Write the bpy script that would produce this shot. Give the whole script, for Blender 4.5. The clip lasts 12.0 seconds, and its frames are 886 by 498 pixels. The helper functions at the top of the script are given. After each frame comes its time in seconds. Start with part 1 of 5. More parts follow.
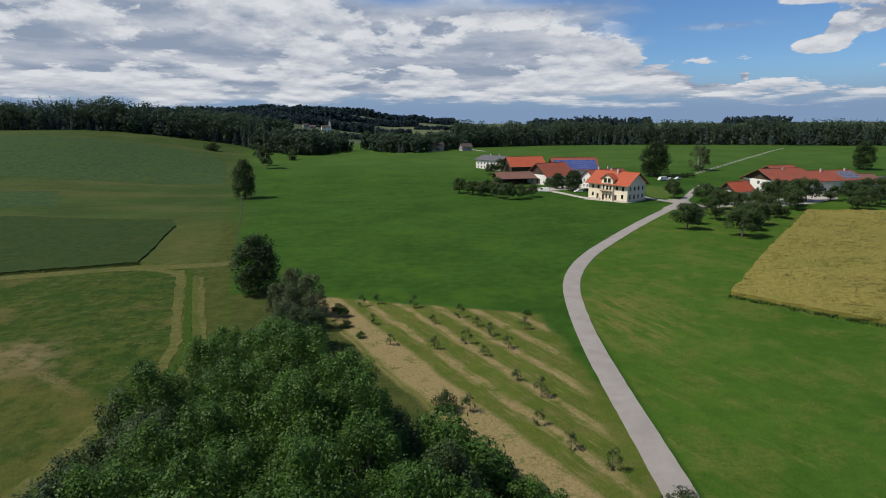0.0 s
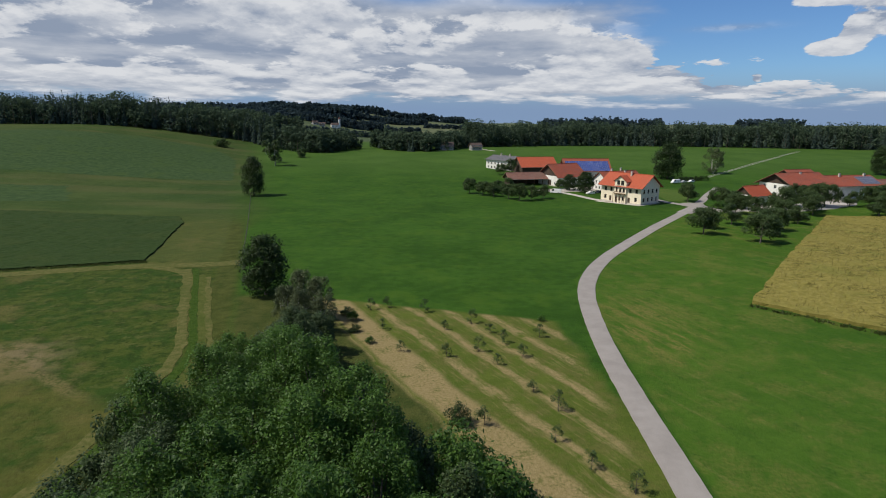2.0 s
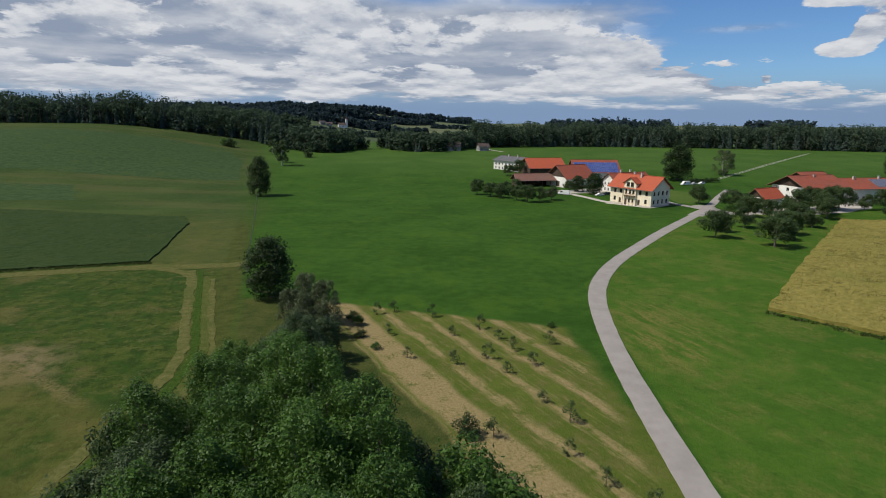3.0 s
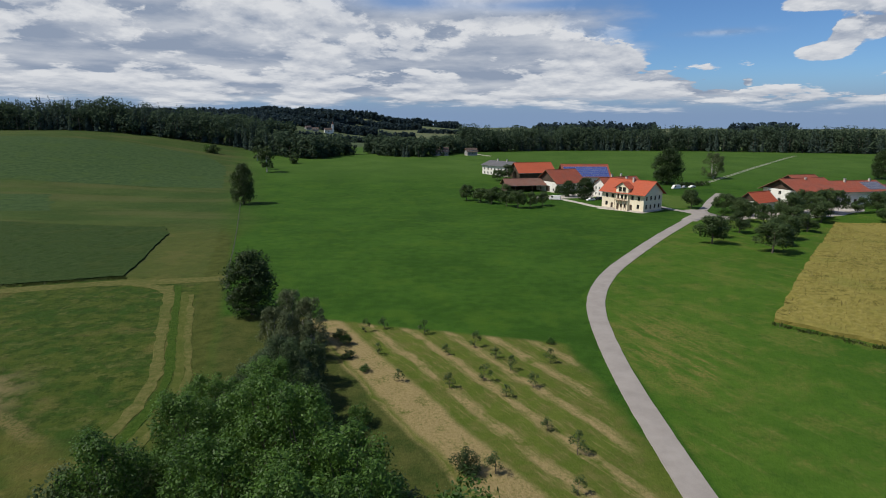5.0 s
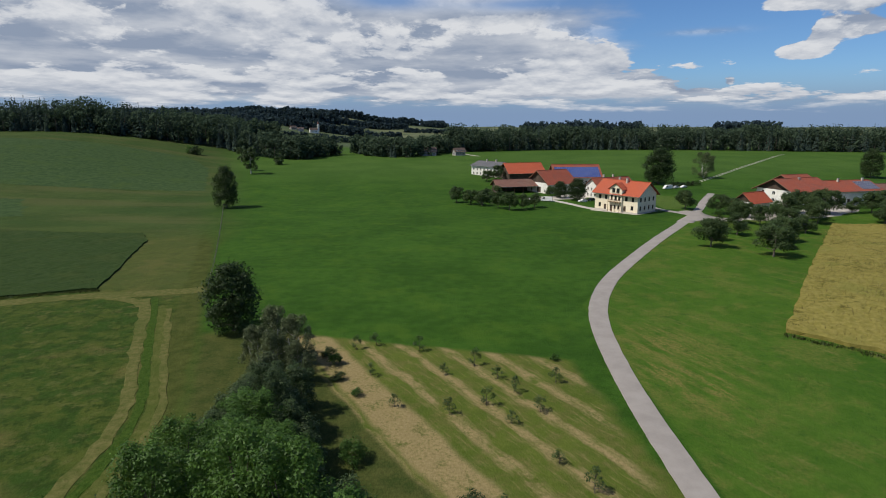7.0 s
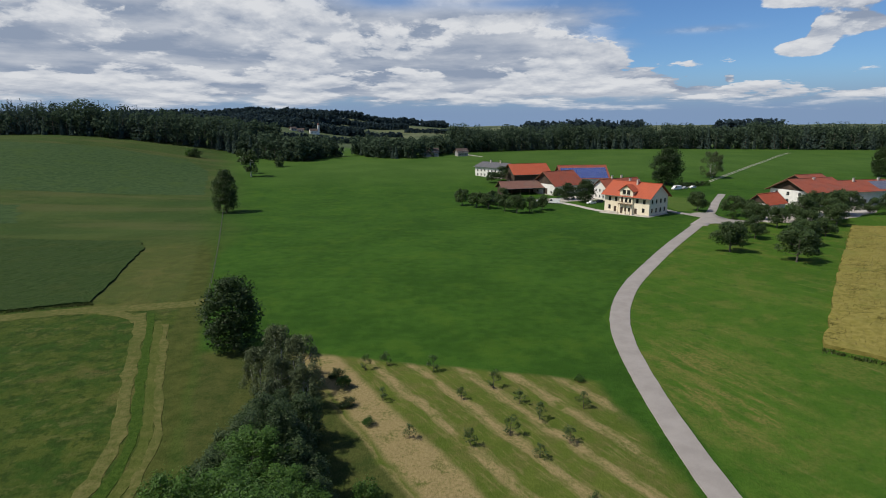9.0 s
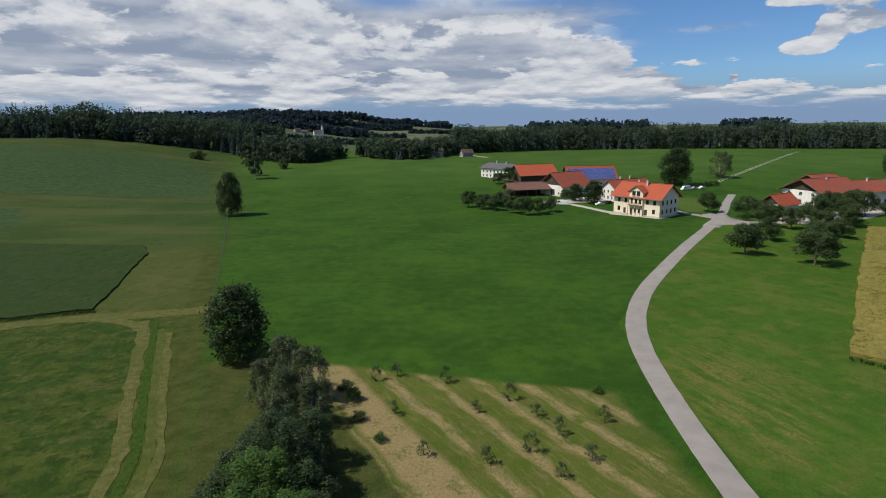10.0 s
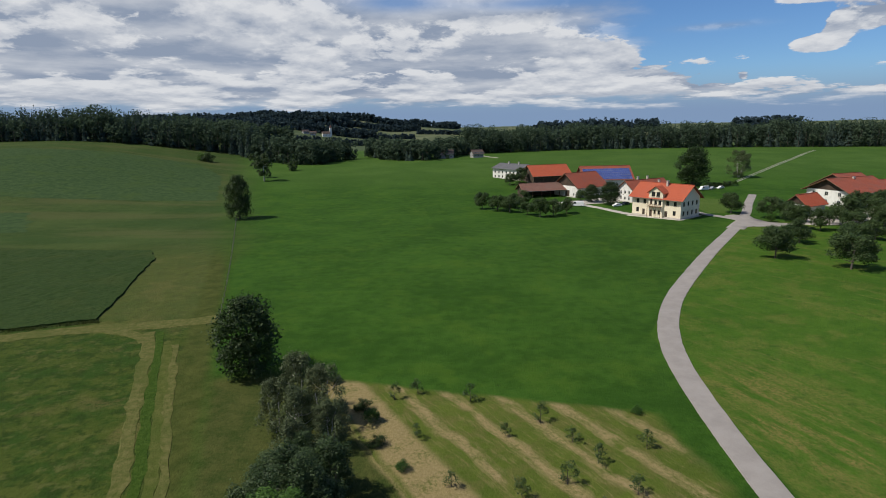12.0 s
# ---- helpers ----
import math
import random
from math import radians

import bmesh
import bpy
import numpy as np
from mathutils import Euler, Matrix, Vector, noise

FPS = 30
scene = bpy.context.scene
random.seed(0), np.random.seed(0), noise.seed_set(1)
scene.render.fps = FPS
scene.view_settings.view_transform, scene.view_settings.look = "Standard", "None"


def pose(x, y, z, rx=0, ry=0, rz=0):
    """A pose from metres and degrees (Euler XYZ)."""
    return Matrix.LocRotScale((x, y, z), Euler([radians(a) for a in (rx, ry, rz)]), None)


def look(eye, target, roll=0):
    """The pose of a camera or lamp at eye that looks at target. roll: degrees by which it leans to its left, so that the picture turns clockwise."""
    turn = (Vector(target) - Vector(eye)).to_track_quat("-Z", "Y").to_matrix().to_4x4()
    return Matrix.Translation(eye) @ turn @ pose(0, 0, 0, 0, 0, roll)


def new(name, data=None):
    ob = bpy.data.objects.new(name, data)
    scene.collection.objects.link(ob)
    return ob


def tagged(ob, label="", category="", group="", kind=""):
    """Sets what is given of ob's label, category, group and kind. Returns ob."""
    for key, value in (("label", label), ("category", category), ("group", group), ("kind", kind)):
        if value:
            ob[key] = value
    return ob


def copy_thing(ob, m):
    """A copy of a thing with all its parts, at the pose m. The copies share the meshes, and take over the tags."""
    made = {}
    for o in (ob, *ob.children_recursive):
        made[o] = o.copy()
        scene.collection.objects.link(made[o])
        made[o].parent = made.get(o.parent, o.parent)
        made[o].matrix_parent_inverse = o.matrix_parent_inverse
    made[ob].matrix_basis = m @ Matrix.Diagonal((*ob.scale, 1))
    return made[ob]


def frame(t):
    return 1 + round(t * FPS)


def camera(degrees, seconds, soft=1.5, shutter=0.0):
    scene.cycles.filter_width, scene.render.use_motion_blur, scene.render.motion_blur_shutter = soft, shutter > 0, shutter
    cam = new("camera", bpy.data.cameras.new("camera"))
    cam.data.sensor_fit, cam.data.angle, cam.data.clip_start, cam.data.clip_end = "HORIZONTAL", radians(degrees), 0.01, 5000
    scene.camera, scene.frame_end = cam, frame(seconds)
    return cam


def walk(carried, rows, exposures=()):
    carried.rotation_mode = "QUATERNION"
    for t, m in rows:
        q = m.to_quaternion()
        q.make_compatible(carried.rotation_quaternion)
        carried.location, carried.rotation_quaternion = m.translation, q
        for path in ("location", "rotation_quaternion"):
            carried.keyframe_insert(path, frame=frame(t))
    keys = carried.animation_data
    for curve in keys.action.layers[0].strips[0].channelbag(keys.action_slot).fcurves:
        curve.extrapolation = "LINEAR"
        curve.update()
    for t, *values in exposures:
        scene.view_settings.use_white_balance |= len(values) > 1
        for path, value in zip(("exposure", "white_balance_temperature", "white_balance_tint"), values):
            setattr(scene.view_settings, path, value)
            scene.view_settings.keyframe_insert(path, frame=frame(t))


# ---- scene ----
# seconds, eye x, y, z, heading, pitch, lean to the right
PATH = [
    (0.0, -0.140, 1.421, 36.873, 0.290, -12.931, 0.306),
    (0.5, -0.493, 1.963, 36.936, 0.284, -12.959, 0.015),
    (1.0, -0.772, 2.690, 36.977, 0.113, -12.955, -0.127),
    (1.5, -0.998, 3.585, 37.005, -0.166, -12.996, -0.243),
    (2.0, -1.188, 4.628, 37.029, -0.464, -13.052, -0.400),
    (2.5, -1.359, 5.802, 37.054, -0.749, -13.134, -0.444),
    (3.0, -1.526, 7.091, 37.087, -1.126, -13.034, -0.587),
    (5.0, -2.380, 13.099, 37.361, 0.140, -12.601, -0.230),
    (5.5, -2.681, 14.746, 37.474, 0.609, -12.627, -0.254),
    (6.0, -3.026, 16.426, 37.604, 0.938, -12.625, -0.223),
    (6.5, -3.416, 18.130, 37.749, 1.265, -12.657, -0.201),
    (7.0, -3.853, 19.847, 37.905, 1.513, -12.684, -0.059),
    (9.0, -5.980, 26.683, 38.544, 1.462, -12.716, 0.336),
    (9.5, -6.573, 28.349, 38.670, 1.269, -12.680, 0.470),
    (10.0, -7.169, 29.988, 38.766, 1.050, -12.663, 0.650),
    (10.5, -7.756, 31.594, 38.819, 0.935, -12.635, 0.785),
    (11.0, -8.317, 33.165, 38.817, 0.740, -12.641, 0.802),
    (11.5, -8.836, 34.699, 38.748, 0.445, -12.622, 0.867),
    (12.0, -9.294, 36.194, 38.597, 0.215, -12.593, 1.061),
]
cam = camera(77.04, 12.0, soft=1.0)
walk(cam, [(t, pose(x, y, z, 90 + pitch, 0, -yaw) @ pose(0, 0, 0, 0, 0, -lean)) for t, x, y, z, yaw, pitch, lean in PATH])

# ---- light ----
SUN_FROM = Vector((-0.93, -0.22, 0)).normalized()
SUN_UP = radians(54)
sun_data = bpy.data.lights.new("sun", "SUN")
sun_data.energy, sun_data.angle, sun_data.color = 4.5, radians(0.6), (1.0, 0.94, 0.82)
sun = new("sun", sun_data)
sun_way = Vector((SUN_FROM.x * math.cos(SUN_UP), SUN_FROM.y * math.cos(SUN_UP), math.sin(SUN_UP)))
sun.matrix_world = look(sun_way * 300, (0, 0, 0))
scene.view_settings.exposure = 0.0


class Nodes:
    """Short hand for shader nodes."""

    def __init__(self, tree):
        self.tree = tree

    def node(self, kind):
        return self.tree.nodes.new(kind)

    def put(self, socket, value):
        if isinstance(value, bpy.types.NodeSocket):
            self.tree.links.new(value, socket)
        elif isinstance(value, (tuple, list)) and len(value) == 3 and socket.type == "RGBA":
            socket.default_value = (*value, 1)
        else:
            socket.default_value = value

    def math(self, op, a, b=0.0, c=0.0, clamp=False):
        n = self.node("ShaderNodeMath")
        n.operation, n.use_clamp = op, clamp
        for s, v in zip(n.inputs, (a, b, c)):
            self.put(s, v)
        return n.outputs[0]

    def vec(self, op, a, b=(0, 0, 0)):
        n = self.node("ShaderNodeVectorMath")
        n.operation = op
        self.put(n.inputs[0], a)
        self.put(n.inputs[1], b)
        return n.outputs["Value"] if op in ("DOT_PRODUCT", "LENGTH", "DISTANCE") else n.outputs[0]

    def split(self, v):
        n = self.node("ShaderNodeSeparateXYZ")
        self.put(n.inputs[0], v)
        return n.outputs

    def join(self, x, y, z):
        n = self.node("ShaderNodeCombineXYZ")
        for s, v in zip(n.inputs, (x, y, z)):
            self.put(s, v)
        return n.outputs[0]

    def noise(self, vector, scale, detail=4.0, rough=0.55, warp=0.0):
        n = self.node("ShaderNodeTexNoise")
        self.put(n.inputs["Vector"], vector)
        for key, v in (("Scale", scale), ("Detail", detail), ("Roughness", rough), ("Distortion", warp)):
            self.put(n.inputs[key], v)
        return n.outputs[0]

    def step(self, value, low, high):
        n = self.node("ShaderNodeMapRange")
        n.interpolation_type = "SMOOTHSTEP"
        for s, v in zip(n.inputs, (value, low, high)):
            self.put(s, v)
        return n.outputs[0]

    def mix(self, fac, a, b, blend="MIX"):
        n = self.node("ShaderNodeMix")
        n.data_type, n.blend_type = "RGBA", blend
        self.put(n.inputs[0], fac)
        self.put(n.inputs[6], a)
        self.put(n.inputs[7], b)
        return n.outputs[2]

    def bump(self, height, strength, distance):
        n = self.node("ShaderNodeBump")
        for key, v in (("Strength", strength), ("Distance", distance), ("Height", height)):
            self.put(n.inputs[key], v)
        return n.outputs[0]

    def place(self):
        return self.node("ShaderNodeNewGeometry").outputs["Position"]

    def local(self):
        return self.node("ShaderNodeTexCoord").outputs["Object"]

    def chance(self):
        return self.node("ShaderNodeObjectInfo").outputs["Random"]

    def island(self):
        return self.node("ShaderNodeNewGeometry").outputs["Random Per Island"]


# sky: clear air with a broken deck of cumulus
world = bpy.data.worlds.new("sky")
scene.world = world
world.use_nodes = True
n = Nodes(world.node_tree)
back = world.node_tree.nodes["Background"]
sky = n.node("ShaderNodeTexSky")
sky.sky_type, sky.sun_disc = "NISHITA", False
sky.sun_elevation, sky.sun_rotation = SUN_UP, math.atan2(SUN_FROM.x, SUN_FROM.y)
sky.altitude, sky.air_density, sky.dust_density, sky.ozone_density = 500, 1.0, 0.4, 2.5
way = n.node("ShaderNodeTexCoord").outputs["Generated"]
wx, wy, wz = n.split(way)
az = n.math("ARCTAN2", wx, wy)
el = n.math("ARCSINE", wz)


def puff(a, e, ra, re):
    """A soft oval round a heading and a height in the sky, in radians."""
    u = n.math("DIVIDE", n.math("SUBTRACT", az, a), ra)
    v = n.math("DIVIDE", n.math("SUBTRACT", el, e), re)
    r = n.math("ADD", n.math("MULTIPLY", u, u), n.math("MULTIPLY", v, v))
    return n.math("POWER", 2.718, n.math("MULTIPLY", r, -1.0))


def add(*values):
    total = values[0]
    for v in values[1:]:
        total = n.math("ADD", total, v)
    return total


def times(a, b):
    return n.math("MULTIPLY", a, b)


def cloud_space(shift):
    """A deck seen from below: heaps grow wider and taller away from the horizon."""
    e = n.math("MAXIMUM", n.math("MULTIPLY_ADD", add(el, 0.03), shift, el), 0.0)
    return n.join(times(az, 7.2), times(n.math("LOGARITHM", add(e, 0.03), 2.718), 2.9), 4.3)


def billows(shift, scale, detail=3.0):
    """Round heads like cauliflower, large ones with small ones on them."""
    v = n.node("ShaderNodeTexVoronoi")
    v.feature = "SMOOTH_F1"
    v.normalize = True
    wob = times(n.math("SUBTRACT", n.noise(cloud_space(shift), 3.5, 4.0), 0.5), 0.5)
    n.put(v.inputs["Vector"], n.vec("ADD", cloud_space(shift), n.join(wob, times(wob, -0.7), 0.0)))
    v.inputs["Scale"].default_value = scale
    v.inputs["Detail"].default_value = detail
    v.inputs["Roughness"].default_value = 0.6
    v.inputs["Lacunarity"].default_value = 2.2
    v.inputs["Smoothness"].default_value = 0.5
    return n.math("SUBTRACT", 1.0, v.outputs["Distance"])


def heap_field(shift):
    """Heaped clouds: broken lumps with billowing rims."""
    return add(times(n.noise(cloud_space(shift), 1.25, 6.0, 0.54), 0.70), times(billows(shift, 2.4), 0.30), -0.065)


def layer_field(shift):
    return n.noise(n.vec("MULTIPLY", n.vec("ADD", cloud_space(shift), (7.0, 3.0, 0.0)), (0.55, 1.0, 1.0)), 0.8, 6.0, 0.55)


heap, heap_up = heap_field(0.0), heap_field(0.085)
layer, layer_up = layer_field(0.0), layer_field(0.11)
edge = n.math("SUBTRACT", heap, 0.5)
# the closed part of the deck, the low line of cumulus and single clouds in the clear part
tilt = times(n.math("MAXIMUM", n.math("SUBTRACT", el, 0.12), 0.0), 0.9)
deck = n.step(add(az, tilt, times(edge, -0.45)), 0.360, 0.300)
veil = times(n.step(add(az, tilt, times(n.math("SUBTRACT", layer, 0.5), -0.45)), 0.40, 0.25), 0.8)
deck = n.math("MAXIMUM", times(deck, n.step(el, 0.130, 0.112)), n.math("MAXIMUM", times(veil, n.step(el, 0.10, 0.13)), times(deck, n.step(az, 0.27, 0.18))))
brink = n.math("MAXIMUM", add(times(n.math("SUBTRACT", az, 0.38), -0.32), 0.090), 0.046)
low_line = n.step(add(n.math("SUBTRACT", el, brink), times(edge, -0.20)), 0.004, -0.004)
lone = add(puff(0.572, 0.104, 0.034, 0.013), puff(0.600, 0.124, 0.018, 0.020), puff(0.645, 0.132, 0.045, 0.018), puff(0.555, 0.172, 0.045, 0.013), puff(0.63, 0.168, 0.06, 0.016), times(puff(0.484, 0.065, 0.014, 0.010), 0.8))
lone = times(n.step(add(lone, times(edge, 2.2)), 0.42, 0.56), n.step(lone, 0.08, 0.30))
wisp = times(puff(0.443, 0.139, 0.050, 0.0045), 0.4)
mask = n.math("MAXIMUM", n.math("MAXIMUM", deck, low_line), n.math("MAXIMUM", lone, wisp))
gap = add(times(puff(-0.065, 0.198, 0.080, 0.014), 0.85), times(puff(0.18, 0.192, 0.12, 0.011), 0.85))
overhead = times(n.step(el, 0.21, 0.45), n.step(layer, 0.56, 0.46))
mask = times(mask, n.math("SUBTRACT", 1.0, n.math("MAXIMUM", overhead, n.math("MINIMUM", gap, 0.8))))
mask = times(mask, n.step(add(el, times(edge, 0.10)), 0.024, 0.044))
# a grey layer, and over it the sunlit heaps
grey = add(0.28, times(n.math("SUBTRACT", layer, layer_up), 2.2), times(n.math("SUBTRACT", layer, 0.5), 1.2), times(edge, 0.8))
where = add(times(puff(-0.15, 0.058, 0.9, 0.016), 0.04), times(puff(-0.267, 0.168, 0.12, 0.018), 0.13), times(puff(0.13, 0.168, 0.10, 0.007), 0.20), times(puff(0.258, 0.092, 0.070, 0.024), 0.27), times(puff(-0.22, 0.108, 0.14, 0.014), 0.06))
where = add(where, times(puff(-0.428, 0.121, 0.055, 0.014), -0.13), times(puff(-0.613, 0.098, 0.07, 0.014), -0.10), times(puff(0.12, 0.135, 0.13, 0.016), -0.09), times(lone, 0.06), times(low_line, 0.02))
sunlit = n.step(add(heap, where), 0.488, 0.548)
white = add(0.67, times(n.math("SUBTRACT", heap, heap_up), 3.4), times(edge, 0.6))
lit = n.math("ADD", add(times(grey, n.math("SUBTRACT", 1.0, sunlit)), times(white, sunlit)), 0.0, clamp=True)
cloud = n.mix(lit, (3.0, 3.65, 4.85), (7.8, 8.0, 8.35))
air = n.mix(1.0, sky.outputs[0], (0.60, 0.84, 1.14), "MULTIPLY")
air = n.mix(n.step(el, 0.090, 0.012), air, (2.4, 3.5, 5.4))
n.put(back.inputs["Color"], n.mix(mask, air, cloud))
back.inputs["Strength"].default_value = 0.088


# ---- materials ----
def surface(name):
    m = bpy.data.materials.new(name)
    m.use_nodes = True
    return m, Nodes(m.node_tree), m.node_tree.nodes["Principled BSDF"]


def simple(name, dark, light, scale=3.0, rough=0.8, bump=0.2, depth=0.01, metal=0.0, shared=False):
    """A plain material with grain at two sizes. shared: laid out in world space."""
    m, n, b = surface(name)
    p = n.place() if shared else n.local()
    a = n.noise(p, scale, 5.0, 0.6)
    c = n.noise(p, scale * 0.13, 3.0, 0.5)
    f = n.step(n.math("ADD", n.math("MULTIPLY", a, 0.55), n.math("MULTIPLY", c, 0.45)), 0.3, 0.7)
    n.put(b.inputs["Base Color"], n.mix(f, dark, light))
    b.inputs["Roughness"].default_value, b.inputs["Metallic"].default_value = rough, metal
    n.put(b.inputs["Normal"], n.bump(a, bump, depth))
    return m


def leaf_material(name, dark, light, through_color, tint=0.5, gloss=0.55):
    """Leaves: each tree and each clump of a shade of its own, letting some light through."""
    m, n, b = surface(name)
    f = n.math("ADD", n.math("MULTIPLY", n.math("POWER", n.island(), 1.6), 0.75), n.math("MULTIPLY", n.chance(), tint * 0.5))
    f = n.math("ADD", f, n.math("MULTIPLY", n.math("SUBTRACT", n.noise(n.place(), 0.45, 3.0), 0.5), 0.9), clamp=True)
    col = n.mix(f, dark, light)
    n.put(b.inputs["Base Color"], col)
    b.inputs["Roughness"].default_value = gloss
    b.inputs["Specular IOR Level"].default_value = 0.25 if gloss < 0.7 else 0.05
    t = n.node("ShaderNodeBsdfTranslucent")
    n.put(t.inputs[0], n.mix(0.5, col, through_color))
    s = n.node("ShaderNodeMixShader")
    s.inputs[0].default_value = 0.36
    out = m.node_tree.nodes["Material Output"]
    m.node_tree.links.new(b.outputs[0], s.inputs[1])
    m.node_tree.links.new(t.outputs[0], s.inputs[2])
    m.node_tree.links.new(s.outputs[0], out.inputs[0])
    return m


LEAF_HEDGE = leaf_material("hedge_leaves", (0.021, 0.056, 0.010), (0.084, 0.172, 0.026), (0.10, 0.20, 0.02))
LEAF_GREY = leaf_material("willow_leaves", (0.022, 0.044, 0.016), (0.080, 0.120, 0.042), (0.07, 0.12, 0.035))
LEAF_TREE = leaf_material("tree_leaves", (0.018, 0.036, 0.012), (0.048, 0.080, 0.022), (0.06, 0.11, 0.02))
LEAF_FRUIT = leaf_material("fruit_tree_leaves", (0.030, 0.056, 0.020), (0.074, 0.114, 0.034), (0.09, 0.15, 0.03))
# forest greens raised pale and bluish: distance haze is put into the colour
LEAF_WOOD_HAZED = leaf_material("haze_tinted_forest_leaves", (0.052, 0.080, 0.052), (0.074, 0.106, 0.064), (0.04, 0.07, 0.03), 0.5, 0.9)
NEEDLE_HAZED = leaf_material("needles", (0.048, 0.074, 0.062), (0.064, 0.094, 0.076), (0.03, 0.045, 0.02), 0.5, 0.9)
# far trees bluer than green leaves, with the haze of distance in the base colour
LEAF_FAR_HAZED = leaf_material("haze_blue_far_forest_leaves", (0.032, 0.054, 0.066), (0.044, 0.068, 0.078), (0.04, 0.06, 0.04), 0.5, 0.9)
BARK = simple("bark", (0.05, 0.04, 0.03), (0.14, 0.12, 0.10), 6.0, 0.9, 0.6, 0.03)
BIRCH_BARK = simple("pale_bark", (0.20, 0.19, 0.17), (0.55, 0.53, 0.50), 4.0, 0.8, 0.4, 0.02)


def stripes(n, value, period, soft, width):
    """1 on bands of that width share of the period, with soft edges."""
    w = n.math("FRACT", n.math("DIVIDE", value, period))
    d = n.math("ABSOLUTE", n.math("SUBTRACT", w, 0.5))
    return n.step(d, width / 2 + soft, width / 2 - soft)


def inside(n, p, a, b, c, soft):
    """1 where a * x + b * y + c is above 0."""
    v = n.math("ADD", n.vec("DOT_PRODUCT", p, (a, b, 0)), c)
    return n.step(v, -soft, soft)


def ground_material():
    m, n, b = surface("meadow")
    p = n.place()
    wob = n.noise(p, 0.12, 4.0)
    jit = n.math("MULTIPLY", n.math("SUBTRACT", wob, 0.5), 5.0)
    fine = n.noise(p, 2.2, 6.0, 0.7)
    mid = n.noise(p, 0.35, 5.0, 0.6)
    big = n.noise(p, 0.035, 4.0, 0.55)
    huge = n.noise(p, 0.006, 3.0, 0.5)
    blades = n.noise(n.vec("MULTIPLY", p, (1.0, 0.35, 1.0)), 5.5, 4.0, 0.75)

    # lush meadow in the middle
    f = n.math("ADD", n.math("MULTIPLY", big, 0.5), n.math("MULTIPLY", mid, 0.5))
    lush = n.mix(n.step(f, 0.35, 0.68), (0.014, 0.053, 0.004), (0.034, 0.093, 0.009))
    tuft = n.step(n.noise(p, 0.9, 5.0, 0.7), 0.60, 0.78)
    dull = n.step(n.noise(n.vec("ADD", p, (13, 5, 0)), 0.55, 5.0, 0.7), 0.56, 0.74)
    lush = n.mix(n.math("MULTIPLY", dull, 0.6), lush, (0.010, 0.038, 0.003))
    lush = n.mix(n.math("MULTIPLY", tuft, 0.7), lush, (0.054, 0.112, 0.014))
    patch = n.noise(n.vec("ADD", p, (71, 29, 0)), 0.085, 6.0, 0.68)
    lush = n.mix(n.math("MULTIPLY", n.step(patch, 0.50, 0.66), 0.45), lush, (0.050, 0.106, 0.009))
    lush = n.mix(n.math("MULTIPLY", n.step(patch, 0.46, 0.34), 0.45), lush, (0.013, 0.052, 0.004))
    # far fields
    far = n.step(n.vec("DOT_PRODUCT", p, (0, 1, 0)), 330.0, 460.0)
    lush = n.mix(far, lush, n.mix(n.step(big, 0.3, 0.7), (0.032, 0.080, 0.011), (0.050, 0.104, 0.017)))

    # mown hay meadow east of the road
    lines = n.noise(n.vec("MULTIPLY", n.join(n.vec("DOT_PRODUCT", p, (0.94, 0.34, 0)), n.vec("DOT_PRODUCT", p, (-0.34, 0.94, 0)), 0.0), (1.0, 0.22, 1.0)), 0.42, 6.0, 0.68, 0.4)
    east = n.mix(n.step(f, 0.32, 0.7), (0.027, 0.078, 0.006), (0.052, 0.112, 0.011))
    dry = n.math("MULTIPLY", n.step(lines, 0.50, 0.70), n.step(n.noise(p, 0.045, 3.0), 0.46, 0.62))
    blob = n.vec("DISTANCE", n.vec("MULTIPLY", p, (1.0, 0.55, 1.0)), (36.5, 57, 0))
    dry = n.math("ADD", n.math("MULTIPLY", dry, 0.40), n.math("MULTIPLY", n.math("MULTIPLY", n.step(blob, 15.0, 3.0), n.step(lines, 0.42, 0.60)), 0.95), clamp=True)
    east = n.mix(n.math("MULTIPLY", dry, n.step(fine, 0.3, 0.62)), east, (0.165, 0.135, 0.042))
    yellow = n.math("MULTIPLY", n.step(n.noise(n.vec("ADD", p, (5, 19, 0)), 0.10, 6.0, 0.7), 0.48, 0.60), n.step(fine, 0.3, 0.65))
    east = n.mix(n.math("MULTIPLY", yellow, 0.7), east, (0.108, 0.118, 0.026))
    # swaths left by the mower, running beside the lane
    swath_at = n.math("ADD", n.vec("DOT_PRODUCT", p, (0.872, 0.49, 0)), n.math("MULTIPLY", jit, 0.35))
    swath = n.step(n.math("ABSOLUTE", n.math("SUBTRACT", n.math("FRACT", n.math("DIVIDE", swath_at, 4.6)), 0.5)), 0.10, 0.02)
    swath = n.math("MULTIPLY", swath, n.step(n.noise(n.vec("ADD", p, (9, 31, 0)), 0.07, 5.0, 0.65), 0.50, 0.64))
    east = n.mix(n.math("MULTIPLY", n.math("MULTIPLY", swath, n.step(fine, 0.32, 0.6)), 0.5), east, (0.140, 0.136, 0.042))
    dark_spot = n.step(n.noise(n.vec("ADD", p, (41, 3, 0)), 0.30, 6.0, 0.7), 0.54, 0.70)
    east = n.mix(n.math("MULTIPLY", dark_spot, 0.65), east, (0.018, 0.060, 0.006))
    e1 = inside(n, p, 1.0, -0.035, -24.5, 0.4)
    e2 = inside(n, p, 0.833, -0.553, 49.5, 0.4)
    e3 = n.math("MULTIPLY", e1, e2)
    near = n.step(n.vec("DOT_PRODUCT", p, (0, 1, 0)), 246.0, 236.0)
